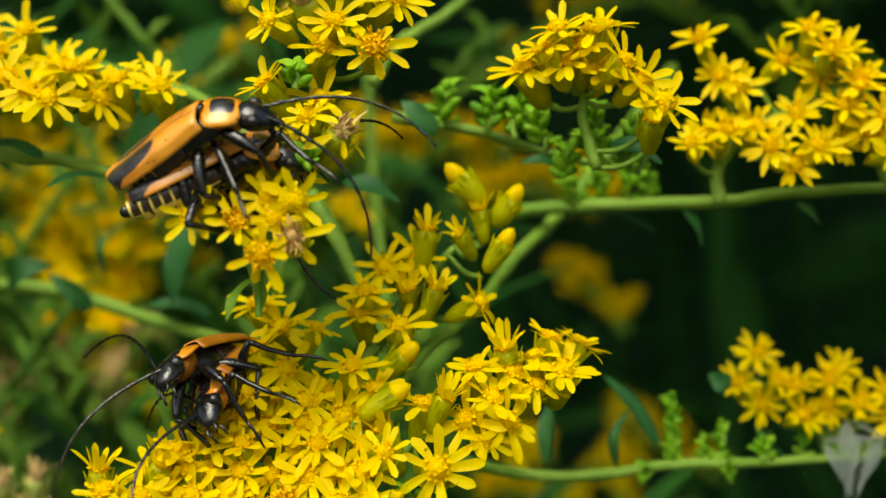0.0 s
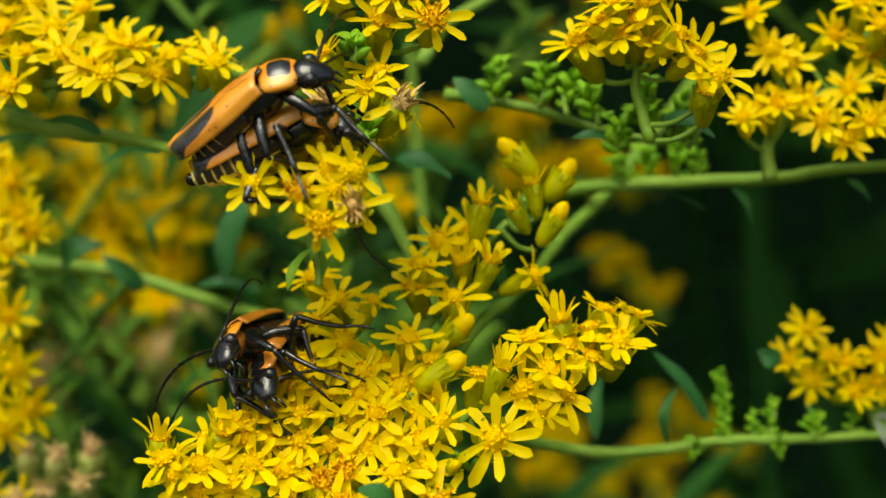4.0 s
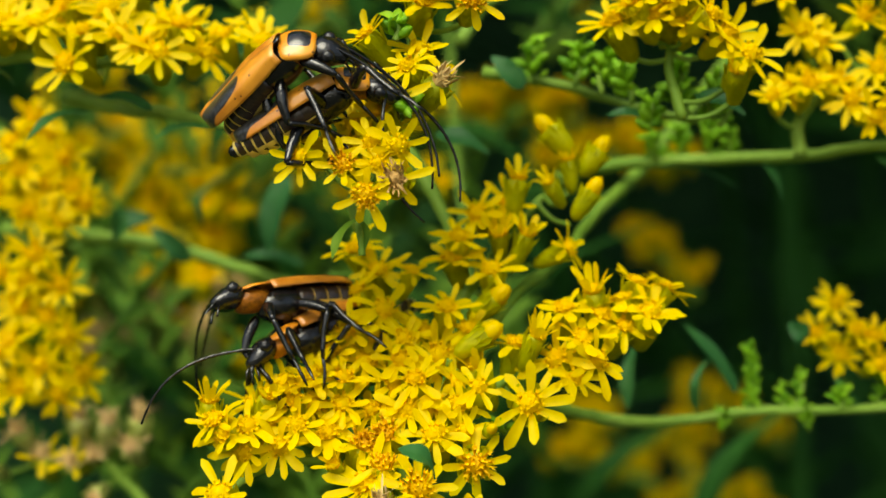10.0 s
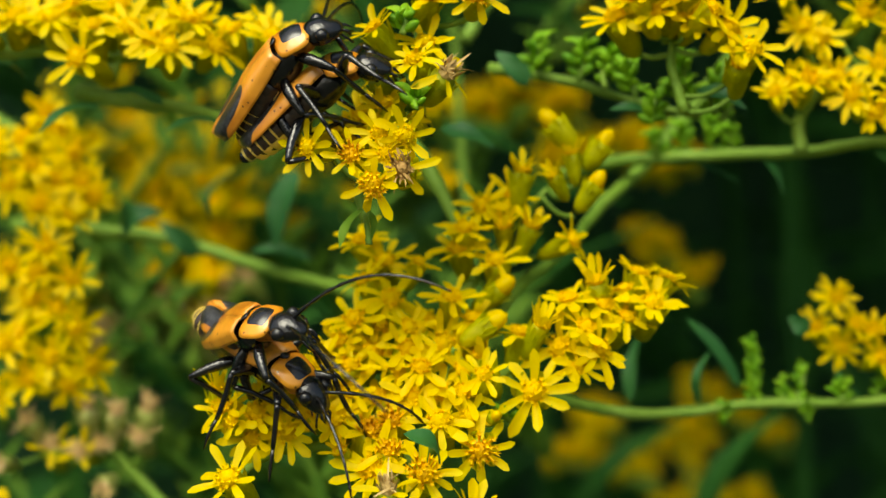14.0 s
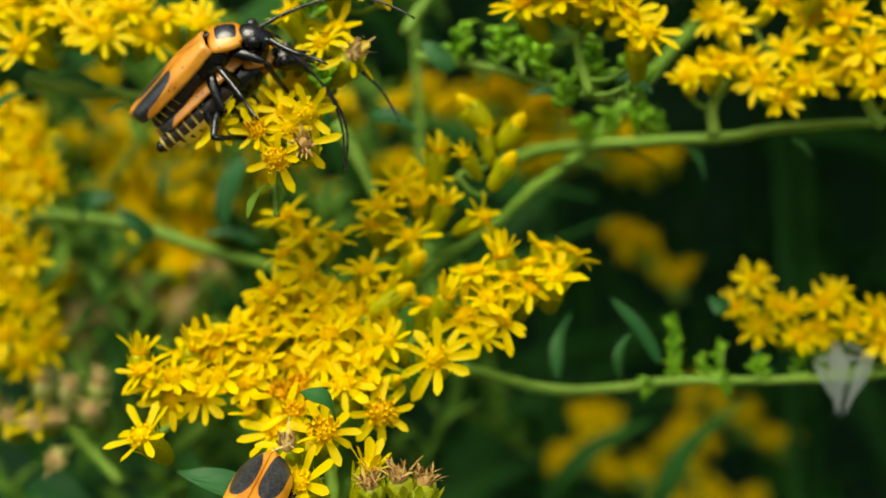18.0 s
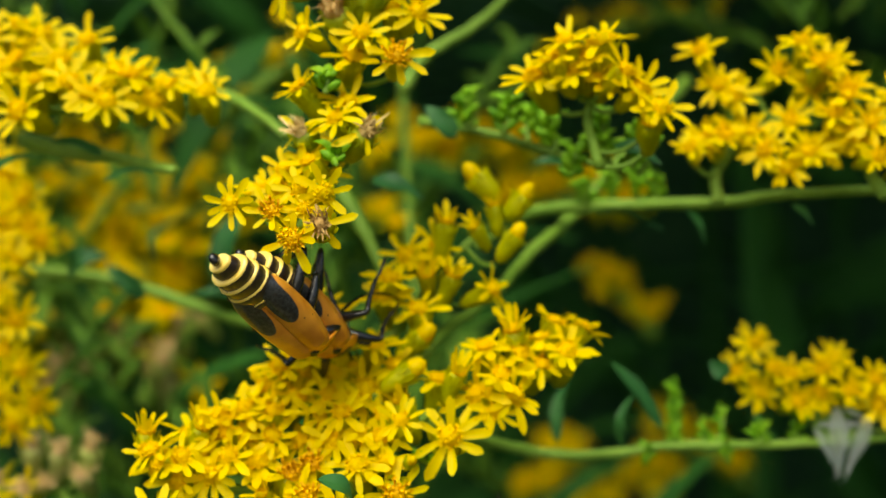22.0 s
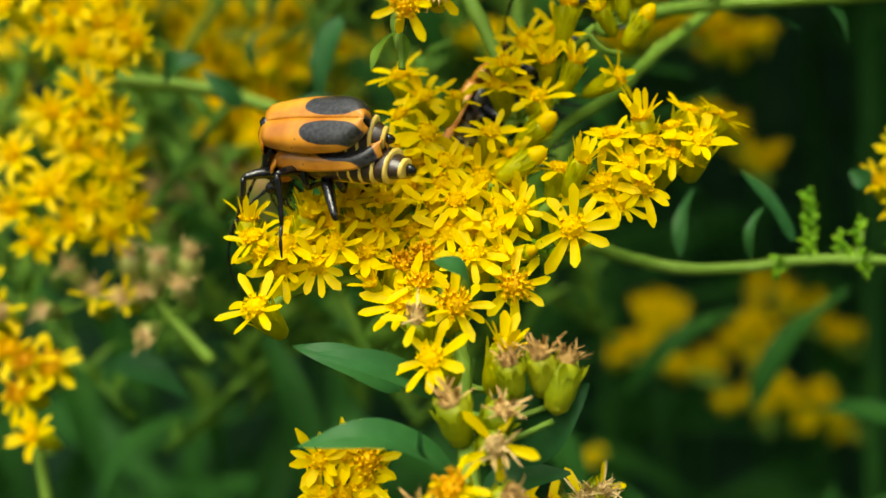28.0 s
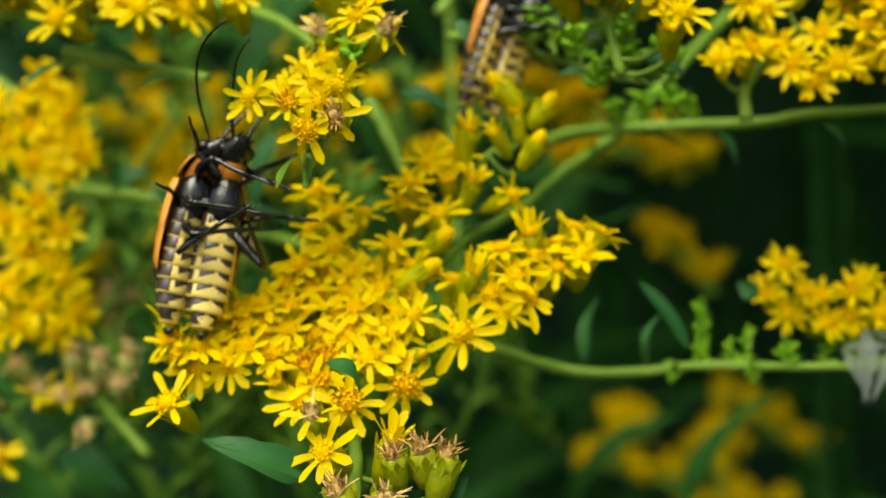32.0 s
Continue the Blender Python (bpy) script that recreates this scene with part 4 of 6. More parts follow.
leftspray_spray = spray("horizontal goldenrod spray of bright yellow flowers", [(-38.4, 5.5, 16.4), (-31.9, 5.7, 17.4), (-27.4, 5.6, 16.9), (-22, 5.6, 16.8), (-15.2, 5.6, 17)],
    0.9, (0, 0.2, 0.0),
    [("o", -31.7, 19.0, -0.2, 0.52, 1.1), ("o", -29.5, 18.8, 0, 0.62, 1.1), ("o", -27.2, 16.0, 0, 0.12, 1.25), ("o", -26.8, 18.1, 0.1, 0.62, 1.1), ("o", -24.4, 18.0, 0.1, 0.42, 1.1), ("o", -21.7, 16.6, 0.1, 0.12, 1.1), ("o", -19.2, 16.9, 0.2, 0.32, 1.1), ("o", -20.7, 18.5, 0.1, 0.62, 1.1), ("o", -16.2, 18.3, 0.3, 0.62, 1), ("o", -15.5, 17.3, 0.4, 0.32, 1.05), ("o", -25.6, 19.1, 0, 0.72, 1.1), ("o", -33.9, 18.4, -0.2, 0.42, 1.2), ("o", -36.0, 17.3, -0.2, 0.32, 1.2), ("o", -28.7, 19.7, 0, 0.72, 1.1), ("o", -18.3, 18.0, 0.2, 0.62, 1), ("o", -22.9, 17.1, 0, 0.42, 1)], far=False)
leftspraytop_spray = spray("bright yellow goldenrod flowers along an arching twig", [(-32.9, 7.1, 19.6), (-28.4, 7.3, 20.7), (-24.5, 7.3, 20.7), (-19.7, 6.9, 18.6)],
    0.8, (1, 0.2, 0.0),
    [("o", -27.1, 21.7, 0, 0.4, 1.1), ("o", -28.6, 20.1, -0.1, 0.2, 1.1), ("o", -25.5, 19.9, 0.1, 0.2, 1.1), ("o", -24.2, 21.4, 0.2, 0.3, 1.1), ("o", -28.9, 22.5, -0.1, 0.5, 1.1), ("o", -20.5, 18.7, 0.1, 0.3, 1.1), ("o", -30.6, 21.4, -0.2, 0.3, 1.1), ("o", -31.9, 19.4, -0.2, 0.2, 1.1), ("o", -22.0, 19.3, 0.1, 0.4, 1)], far=False)
leftmass_spray = spray("hanging blurred plume of yellow goldenrod flowers", [(-42.4, 18.7, 17.6), (-37.1, 18.7, 14.1), (-34.9, 18.7, 10.7), (-34.4, 18.7, 7.4)],
    0.9, (16.5, 0, 0.0),
    [("o", -34.4, 14.5, 0.1, 0.3, 1.2), ("o", -36.2, 12.1, -0.1, 0.2, 1.2), ("o", -32.2, 10.8, 0.3, 0.1, 1.2), ("o", -37.4, 10.6, -0.2, 0.2, 1.2), ("o", -34.0, 11.2, 0.1, 0.2, 1.2), ("o", -36.9, 14.1, -0.1, 0.4, 1.2), ("o", -35.2, 15.9, 0.1, 0.5, 1.1), ("o", -32.9, 13.0, 0.3, 0.3, 1.2), ("o", -31.1, 9.6, 0.3, 0.1, 1.1), ("o", -38.7, 13.3, -0.2, 0.2, 1.2), ("o", -40.8, 12.1, -0.2, 0.2, 1.2), ("o", -41.7, 14.6, -0.2, 0.3, 1.2), ("o", -35.2, 9.2, 0.1, 0.1, 1.2), ("o", -33.1, 8.4, 0.2, 0.1, 1.1)], far=True)
leftmasslow_spray = spray("hanging blurred plume of yellow goldenrod flowers", [(-37, 18.7, 9.1), (-35.5, 18.7, 5), (-35.8, 18.7, 0.1), (-36.5, 18.7, -4.8)],
    0.9, (16.5, 0, 0.0),
    [("o", -34.3, 6.0, 0, 0.2, 1.2), ("o", -32.4, 3.9, 0.3, 0.1, 1.2), ("o", -35.8, 2.4, -0.1, 0.2, 1.2), ("o", -32.1, 0.4, 0.3, 0, 1.2), ("o", -36.5, -0.0, -0.2, 0.1, 1.2), ("o", -31.2, -2.2, 0.4, -0.1, 1.2), ("o", -33.8, -1.6, 0.1, 0, 1.2), ("o", -35.6, -3.2, 0, 0, 1.2), ("o", -37.3, -0.8, -0.2, 0.1, 1.2), ("o", -38.0, -4.2, -0.2, 0, 1.2), ("o", -33.7, 1.6, 0.1, 0.2, 1.2), ("o", -35.1, 4.4, 0, 0.3, 1.2), ("o", -37.5, 4.8, -0.2, 0.2, 1.2), ("o", -32.8, -3.6, 0.2, -0.1, 1.1), ("o", -39.9, 1.6, -0.2, 0.1, 1.2), ("o", -40.2, -2.0, -0.2, 0.1, 1.2)], far=True)
leftdry_spray = spray("withered goldenrod twig with pale dried flower heads", [(-26.1, 20.2, -12.6), (-29, 20.2, -9.8), (-31.4, 20.2, -7.3), (-33.3, 20.2, -6.1)],
    0.8, (18, 0, 0.0),
    [("p", -31.7, -5.2, -0.2, 0.7, 1.05), ("p", -29.7, -5.6, 0, 0.7, 1.05), ("p", -27.3, -5.4, 0.3, 0.7, 1.05), ("w", -34.4, -8.0, -0.4, 0.4, 1.0), ("w", -32.2, -8.3, -0.2, 0.2, 1.0), ("p", -30.3, -10.7, 0, -0.1, 1.0), ("p", -27.9, -7.3, 0.2, 0.3, 1.0), ("p", -30.9, -7.8, 0, 0.3, 1.0), ("p", -35.9, -6.2, -0.3, 0.6, 0.95), ("p", -38.2, -9.2, -0.3, 0.3, 0.95)], far=True)
leftorange_spray = spray("goldenrod twig with fading orange-yellow flowers", [(-37.1, 18.2, -23.3), (-38.1, 18.2, -18.7), (-38.8, 18.2, -15), (-41.2, 18.2, -10)],
    0.8, (16, 0, 0.0),
    [("w", -40.1, -9.6, -0.2, 0.3, 1.2), ("m", -38.1, -12.8, 0, 0.3, 1.2), ("m", -36.5, -13.1, 0.2, 0.2, 1.2), ("m", -38.4, -14.9, -0.1, 0.1, 1.2), ("o", -37.1, -17.8, 0, 0, 1.2), ("m", -41.3, -10.9, -0.3, 0.2, 1.2), ("m", -39.4, -12.1, 0, 0.3, 1.1), ("w", -41.3, -8.4, -0.2, 0.4, 1.2)], far=True)
belowleft_spray = spray("small yellow goldenrod cluster behind leaves", [(-10.7, 2.3, -22.8), (-11.7, 3.1, -20.4), (-12.7, 3.7, -18.5), (-13.6, 4.2, -16.5)],
    0.7, (7, 0.3, 0.0),
    [("o", -12.1, -16.7, 0, 0.3, 1.1), ("o", -13.5, -16.9, -0.3, 0.2, 1.1), ("m", -10.8, -16.8, 0.2, 0.3, 1.1), ("o", -12.2, -18.7, 0, 0.1, 1.15), ("o", -11.1, -18.0, 0.2, 0.1, 1.1), ("o", -13.4, -18.8, -0.3, 0, 1), ("o", -11.4, -19.9, 0.1, -0.2, 1.1)], far=True)
belowright_spray = spray("fading orange goldenrod cluster behind the stalk", [(-1.4, 3.9, -24.3), (-0.7, 4.7, -21.7), (0.2, 5.2, -20.1)],
    0.8, (9, 0.3, 0.0),
    [("m", -0.9, -19.6, -0.1, 0.3, 1.1), ("w", 1.1, -18.6, 0.2, 0.4, 1.1), ("w", 2.0, -19.7, 0.3, 0.2, 1.1), ("m", -0.2, -20.4, 0, 0.2, 1.1), ("m", -1.5, -20.9, -0.2, 0.2, 1.1), ("m", 1.0, -20.8, 0.2, 0.1, 1.1), ("m", -2.6, -19.5, -0.2, 0.3, 1), ("w", 1.9, -18.2, 0.3, 0.5, 1)], far=True)
stem_across = twig("green goldenrod stem running across", [(1.9, 24, 12.2), (7.1, 21, 12.7), (18.2, 17, 12.4), (22.5, 15, 12.6), (30.5, 14, 12.8)], 1.0)
stem_diagonal = twig("thick pale green goldenrod stem", [(17.5, 33, 25.5), (12.6, 28, 18.8), (7.8, 24, 12.6), (4.6, 19, 9.1), (2.1, 13, 5.4), (-0.9, 7, 2.3), (-3.3, 4, -1.1)], 1.0)
stem_centre = twig("pale green goldenrod stem behind flowers", [(-7.9, 9, 12), (-6.2, 8, 9.4), (-4.5, 7, 6), (-3.6, 6, 2.7)], 1.0)
stem_upright = twig("blurred upright green goldenrod stem", [(-7.7, 42, 29), (-7.3, 42, 23.1), (-6.9, 42, 16.3), (-6.1, 40, 9.9), (-5.5, 38, 2.7)], 0.7425)
stem_top = twig("green goldenrod stem reaching up", [(-5.1, 20, 21.5), (-3.4, 21, 24.5), (0.4, 22, 27.2), (4.3, 22, 30.8)], 0.95)
stem_left = twig("green goldenrod stem with curling leaves", [(-41.1, 26, 8.9), (-31.8, 25, 8.1), (-27.6, 25, 7.5), (-21.8, 24, 5.6), (-14.6, 20, 3.5), (-10.1, 14, 1.9)], 1.15)
stem_low = twig("slender green goldenrod stem with small shoots", [(0.2, 14, -4.1), (3.9, 17, -5), (7.9, 18, -5.5), (14.9, 18, -4.7), (18.8, 18, -4.7), (24.8, 19, -4.4), (32.1, 19, -3.9)], 0.82)
stem_leaves = twig("green goldenrod stem with dark leaves", [(-29.7, 9, 15.6), (-25.2, 8, 14.4), (-22.6, 8, 14.1), (-17.8, 5, 12.6)], 1.0)
stem_back = twig("blurred green goldenrod stem", [(-31.6, 22, 26.1), (-26, 22, 23.8), (-17.3, 16, 20.2), (-11.8, 10, 16)], 1.0)

leaf(stalk_spray, (-6.1, -4, -12.8), (-12.0, -7, -10.7), 1.9, (0.1, -0.75, 0.6), 0.1)
leaf(stalk_spray, (-5.2, -6, -16), (-12.3, -9, -15.1), 2.5, (0.1, -0.6, 0.8), 0.16)
leaf(stalk_spray, (-2.7, -3, -15.8), (1.3, -4, -11.9), 3.2, (0.3, -0.8, 0.3), 0.05)
leaf(stalk_spray, (-5.5, -8, -15.9), (-6.1, -10, -13.9), 1.0, (-0.7, -0.7, 0), 0.1)
leaf(stalk_spray, (-4.2, -2, -17.6), (0.4, -2, -16.6), 2.2, (0, -0.7, 0.6), 0.05)
leaf(perch_spray, (-8.8, -4, 5.7), (-9.9, -5, 3.4), 1.1, (-0.7, -0.7, 0.2), 0.1, mat=SHOOTLEAF)
leaf(perch_spray, (-8.4, -4, 5.6), (-8.3, -4.5, 3.9), 0.5, (0.7, -0.7, 0.2), 0.1, mat=SHOOTLEAF)
leaf(lowerleft_spray, (-6.3, -6.5, -6.1), (-4.5, -5.5, -7.6), 1.3, (0, -0.6, 0.8), 0.25)
leaf(stem_low, (13.7, 18, -3.5), (10.1, 18, 1.3), 1.5, (0.6, -0.7, 0.3), 0.06)
leaf(stem_low, (6.5, 19, -4.7), (7.4, 21, 0.2), 1.2, (-0.5, -0.8, 0.2), 0.15)
leaf(stem_low, (11, 18, -4.9), (12, 18, -1), 0.8, (-0.5, -0.8, 0.2), 0.3)
leaf(stem_low, (22.1, 19, -4.8), (20.2, 19, -2.1), 0.9, (-0.5, -0.8, 0.2), 0.2)
leaf(stem_low, (18.5, 18, 0.3), (17.1, 18, 1.1), 1.5, (-0.5, -0.8, 0.2), 0.1)
leaf(upper_spray, (10, 7, 14.5), (12.9, 6, 13), 1.6, (0, -0.7, 0.7), 0.08)
leaf(upper_spray, (7.3, 8, 13.3), (4.7, 8, 13.5), 1.1, (0, -0.7, 0.7), 0.1)
leaf(upper_spray, (-0.3, 10, 15.7), (-2.4, 10, 17.9), 1.6, (0, -0.9, 0.3), 0.1)
leaf(stem_across, (7.5, 21, 12.3), (14.3, 20, 10.8), 1.2, (0, -0.6, 0.8), 0.12)
leaf(stem_across, (15.6, 18, 12.4), (17, 18, 9.5), 1.0, (0.6, -0.7, 0.2), 0.1)
leaf(stem_across, (22.5, 15, 11.9), (24, 15, 10.4), 0.8, (0.6, -0.7, 0.2), 0.1)
leaf(stem_left, (-17.5, 20, 12.1), (-18.9, 20, 6.1), 2.4, (-0.4, -0.9, 0.1), 0.08)
leaf(stem_left, (-30.7, 21, 7.7), (-27.3, 20, 9.1), 2.4, (0, -0.9, 0.3), 0.3)
leaf(stem_left, (-25.7, 24, 6.2), (-28.6, 23, 8.8), 1.6, (0, -0.9, 0.3), 0.1)
leaf(stem_left, (-16.7, 22, 5.7), (-21.5, 22, 6.3), 1.4, (0, -0.6, 0.7), 0.1)
leaf(stem_left, (-24.6, 24, 8.6), (-23.5, 24, 12.6), 1.0, (-0.6, -0.7, 0), 0.3)
leaf(stem_leaves, (-23.1, 6, 13.9), (-26.8, 6, 14.8), 1.6, (0, -0.5, 0.8), 0.08)
leaf(stem_leaves, (-19.5, 6, 12.7), (-22.8, 5, 11.8), 1.3, (0, -0.5, 0.8), 0.12)
leaf(stem_leaves, (-27.5, 7, 14), (-30.8, 5, 11.7), 1.4, (0, -0.5, 0.8), 0.15)
leaf(stem_leaves, (-32.8, 8, 16.1), (-34.9, 6, 16.8), 1.6, (0, -0.5, 0.8), 0.15)
leaf(stem_centre, (-6, 10, 12.9), (-2.5, 10, 11.6), 1.8, (0, -0.7, 0.7), 0.08)
leaf(leftdry_spray, (-35.2, 24, -12.9), (-29.1, 24, -15.6), 2.8, (0, -0.7, 0.7), 0.15)
leaf(stalk_spray, (-8.5, -2, -12.7), (-14.2, -3, -10.5), 2.0, (0, -0.75, 0.6), 0.1)
buds(upper_spray, (0.1, 10, 16), (0.3, 10, 18.8), 7, 0.9, 1)
buds(upper_spray, (2.9, 9, 15.6), (3.5, 9, 18), 8, 1, 1)
buds(upper_spray, (4.6, 9, 15.1), (5, 9, 17.6), 7, 1, 1)
buds(upper_spray, (6.4, 8, 14.2), (5.7, 8, 16.4), 6, 0.8, 1)
buds(upper_spray, (7.7, 8, 14.2), (7.3, 7, 12.4), 6, 0.9, 1)
buds(upper_spray, (9.1, 8, 13.8), (9.2, 7, 16.7), 9, 0.9, 1)
buds(upper_spray, (10.2, 8, 13.1), (8.8, 7, 15.1), 6, 0.8, 0.9)
buds(upper_spray, (11.3, 8, 13.1), (11.3, 7, 15.8), 7, 0.8, 0.9)
buds(upper_spray, (11.7, 9, 12.9), (12.8, 8, 15.3), 6, 0.7, 0.9)
buds(stem_across, (8.7, 20, 12.7), (8.3, 19, 14.3), 7, 0.8, 0.9)
buds(stem_across, (12.4, 19, 12.6), (12.1, 18, 15.2), 8, 0.8, 0.9)
buds(stem_across, (13.8, 19, 12.6), (13.5, 18, 14.3), 6, 0.7, 0.9)
buds(stem_across, (10.2, 20, 12.7), (10.4, 19, 14.9), 6, 0.7, 0.9)
buds(stem_low, (14.7, 18, -4.7), (14.6, 18, -0.3), 14, 0.5, 0.85)
buds(stem_low, (17.5, 18, -4.6), (17.9, 18, -1.9), 5, 0.4, 0.75)
buds(stem_low, (16.7, 18, -4.6), (16.6, 18, -2.9), 4, 0.4, 0.7)
buds(stem_low, (20.4, 18, -4.6), (20.6, 18, -3.2), 4, 0.6, 0.8)
buds(stem_low, (23.2, 19, -4.6), (23.5, 19, -2.4), 5, 0.6, 0.8)
buds(stem_low, (13, 18, -4.9), (12.6, 18, -6.1), 5, 0.7, 0.8)
buds(stem_low, (18, 18, -4.8), (18.4, 18, -6), 5, 0.7, 0.8)
buds(perchtop_spray, (-6.2, -3, 12.2), (-6, -4, 11.1), 4, 0.8, 1.1)
buds(perchtop_spray, (-6.9, -3, 15.5), (-6.8, -3, 16.6), 4, 0.8, 1.2)
buds(right_spray, (-1.2, 1, -5.5), (-1.7, 0, -4.9), 2, 0.4, 0.9)

rng = random.Random(5)
silk = thing_at("spider_silk", at(25.8, 17, -3.8), "torn whitish silk wisps caught on the stem", "web")
for a, b, wide in (((-0.2, 0, 1.9), (-0.3, 0.1, -3.0), 1.3), ((2.2, 0.3, 0.8), (0.2, 0, -2.7), 0.8), ((-1.8, -0.2, 0.5), (0.1, 0, -2.9), 0.8), ((0.2, 0.1, 1.8), (2.5, 0.3, 0.6), 0.4), ((-1.7, 0, 0.6), (2.4, 0.2, 0.7), 0.6)):
    bm = bmesh.new()
    blade(bm, Vector(a) * MM, Vector(b) * MM, wide * MM, (rng.uniform(-0.3, 0.3), -1, 0.2), 0.04, 0.3, 12, 0, 0.1)
    part("sheet", bm, SILK, silk)
for k in range(8):
    a = Vector((rng.uniform(-1.4, 2.0), rng.uniform(-0.4, 0.4), rng.uniform(-0.4, 1.9)))
    b = Vector((rng.uniform(-0.9, 0.4), 0, rng.uniform(-3.6, -2.0)))
    bm = bmesh.new()
    blade(bm, a * MM, b * MM, rng.uniform(0.15, 0.4) * MM, (rng.uniform(-0.5, 0.5), -1, 0.2), 0.05, 0.5, 8, 0, 0.2)
    part("wisp", bm, SILK, silk)

# stalks that carry the sprays up from the soil
for foot, waist, top in (((8, 34, -899), (2, 6, -400), (-3.9, -10.7, -23.3)), ((-22, 40, -899), (-14, 16, -400), (-10.7, 2.3, -22.9)), ((-52, 52, -899), (-40, 28, -400), (-37.1, 18.2, -23.4))):
    twig("tall green goldenrod stalk rooted in the soil", [foot, waist, (top[0], top[1], top[2] - 90), top], 2.0, "goldenrod_stalk")

# ---- beetles ----


def shell(bm, x0, x1, width, height, side, rows=18, cols=14):
    """One wing case: from the suture (y = 0) out to its turned-down rim."""
    grid = []
    for i in range(rows + 1):
        t = i / rows
        x = x1 + (x0 - x1) * t
        w = width * (0.76 + 0.2 * math.sin(min(1, t * 2.2) * math.pi / 2) + 0.10 * math.sin(math.pi * t)) * (1 if t < 0.72 else math.sqrt(max(0.0, 1 - ((t - 0.72) / 0.285) ** 2)))
        w = max(w, 0.03)
        hump = height * (0.72 + 0.28 * math.sin(min(1, t * 3) * math.pi / 2)) * (1 - 0.35 * t * t)
        row = []
        for j in range(cols + 1):
            s = j / cols
            row.append(bm.verts.new((x * MM, side * (0.015 + w * (math.sin(min(1.0, s / 0.93) * math.pi / 2 * 0.98) + 0.05 * max(0.0, (s - 0.86) / 0.14))) * MM, (hump * (math.cos(s * math.pi / 2) ** 0.75) - 0.30 * s ** 3 + 0.05 * max(0.0, (s - 0.86) / 0.14) - 0.10 * math.exp(-((s - 0.04) / 0.06) ** 2) - 0.12 * t + 0.2 + 0.10 * math.exp(-((s - 0.72) / 0.22) ** 2 - ((t - 0.06) / 0.10) ** 2)) * MM)))
        grid.append(row)
    for a, b in zip(grid, grid[1:]):
        for k in range(cols):
            q = (a[k], a[k + 1], b[k + 1], b[k])
            bm.faces.new(q if side > 0 else q[::-1])


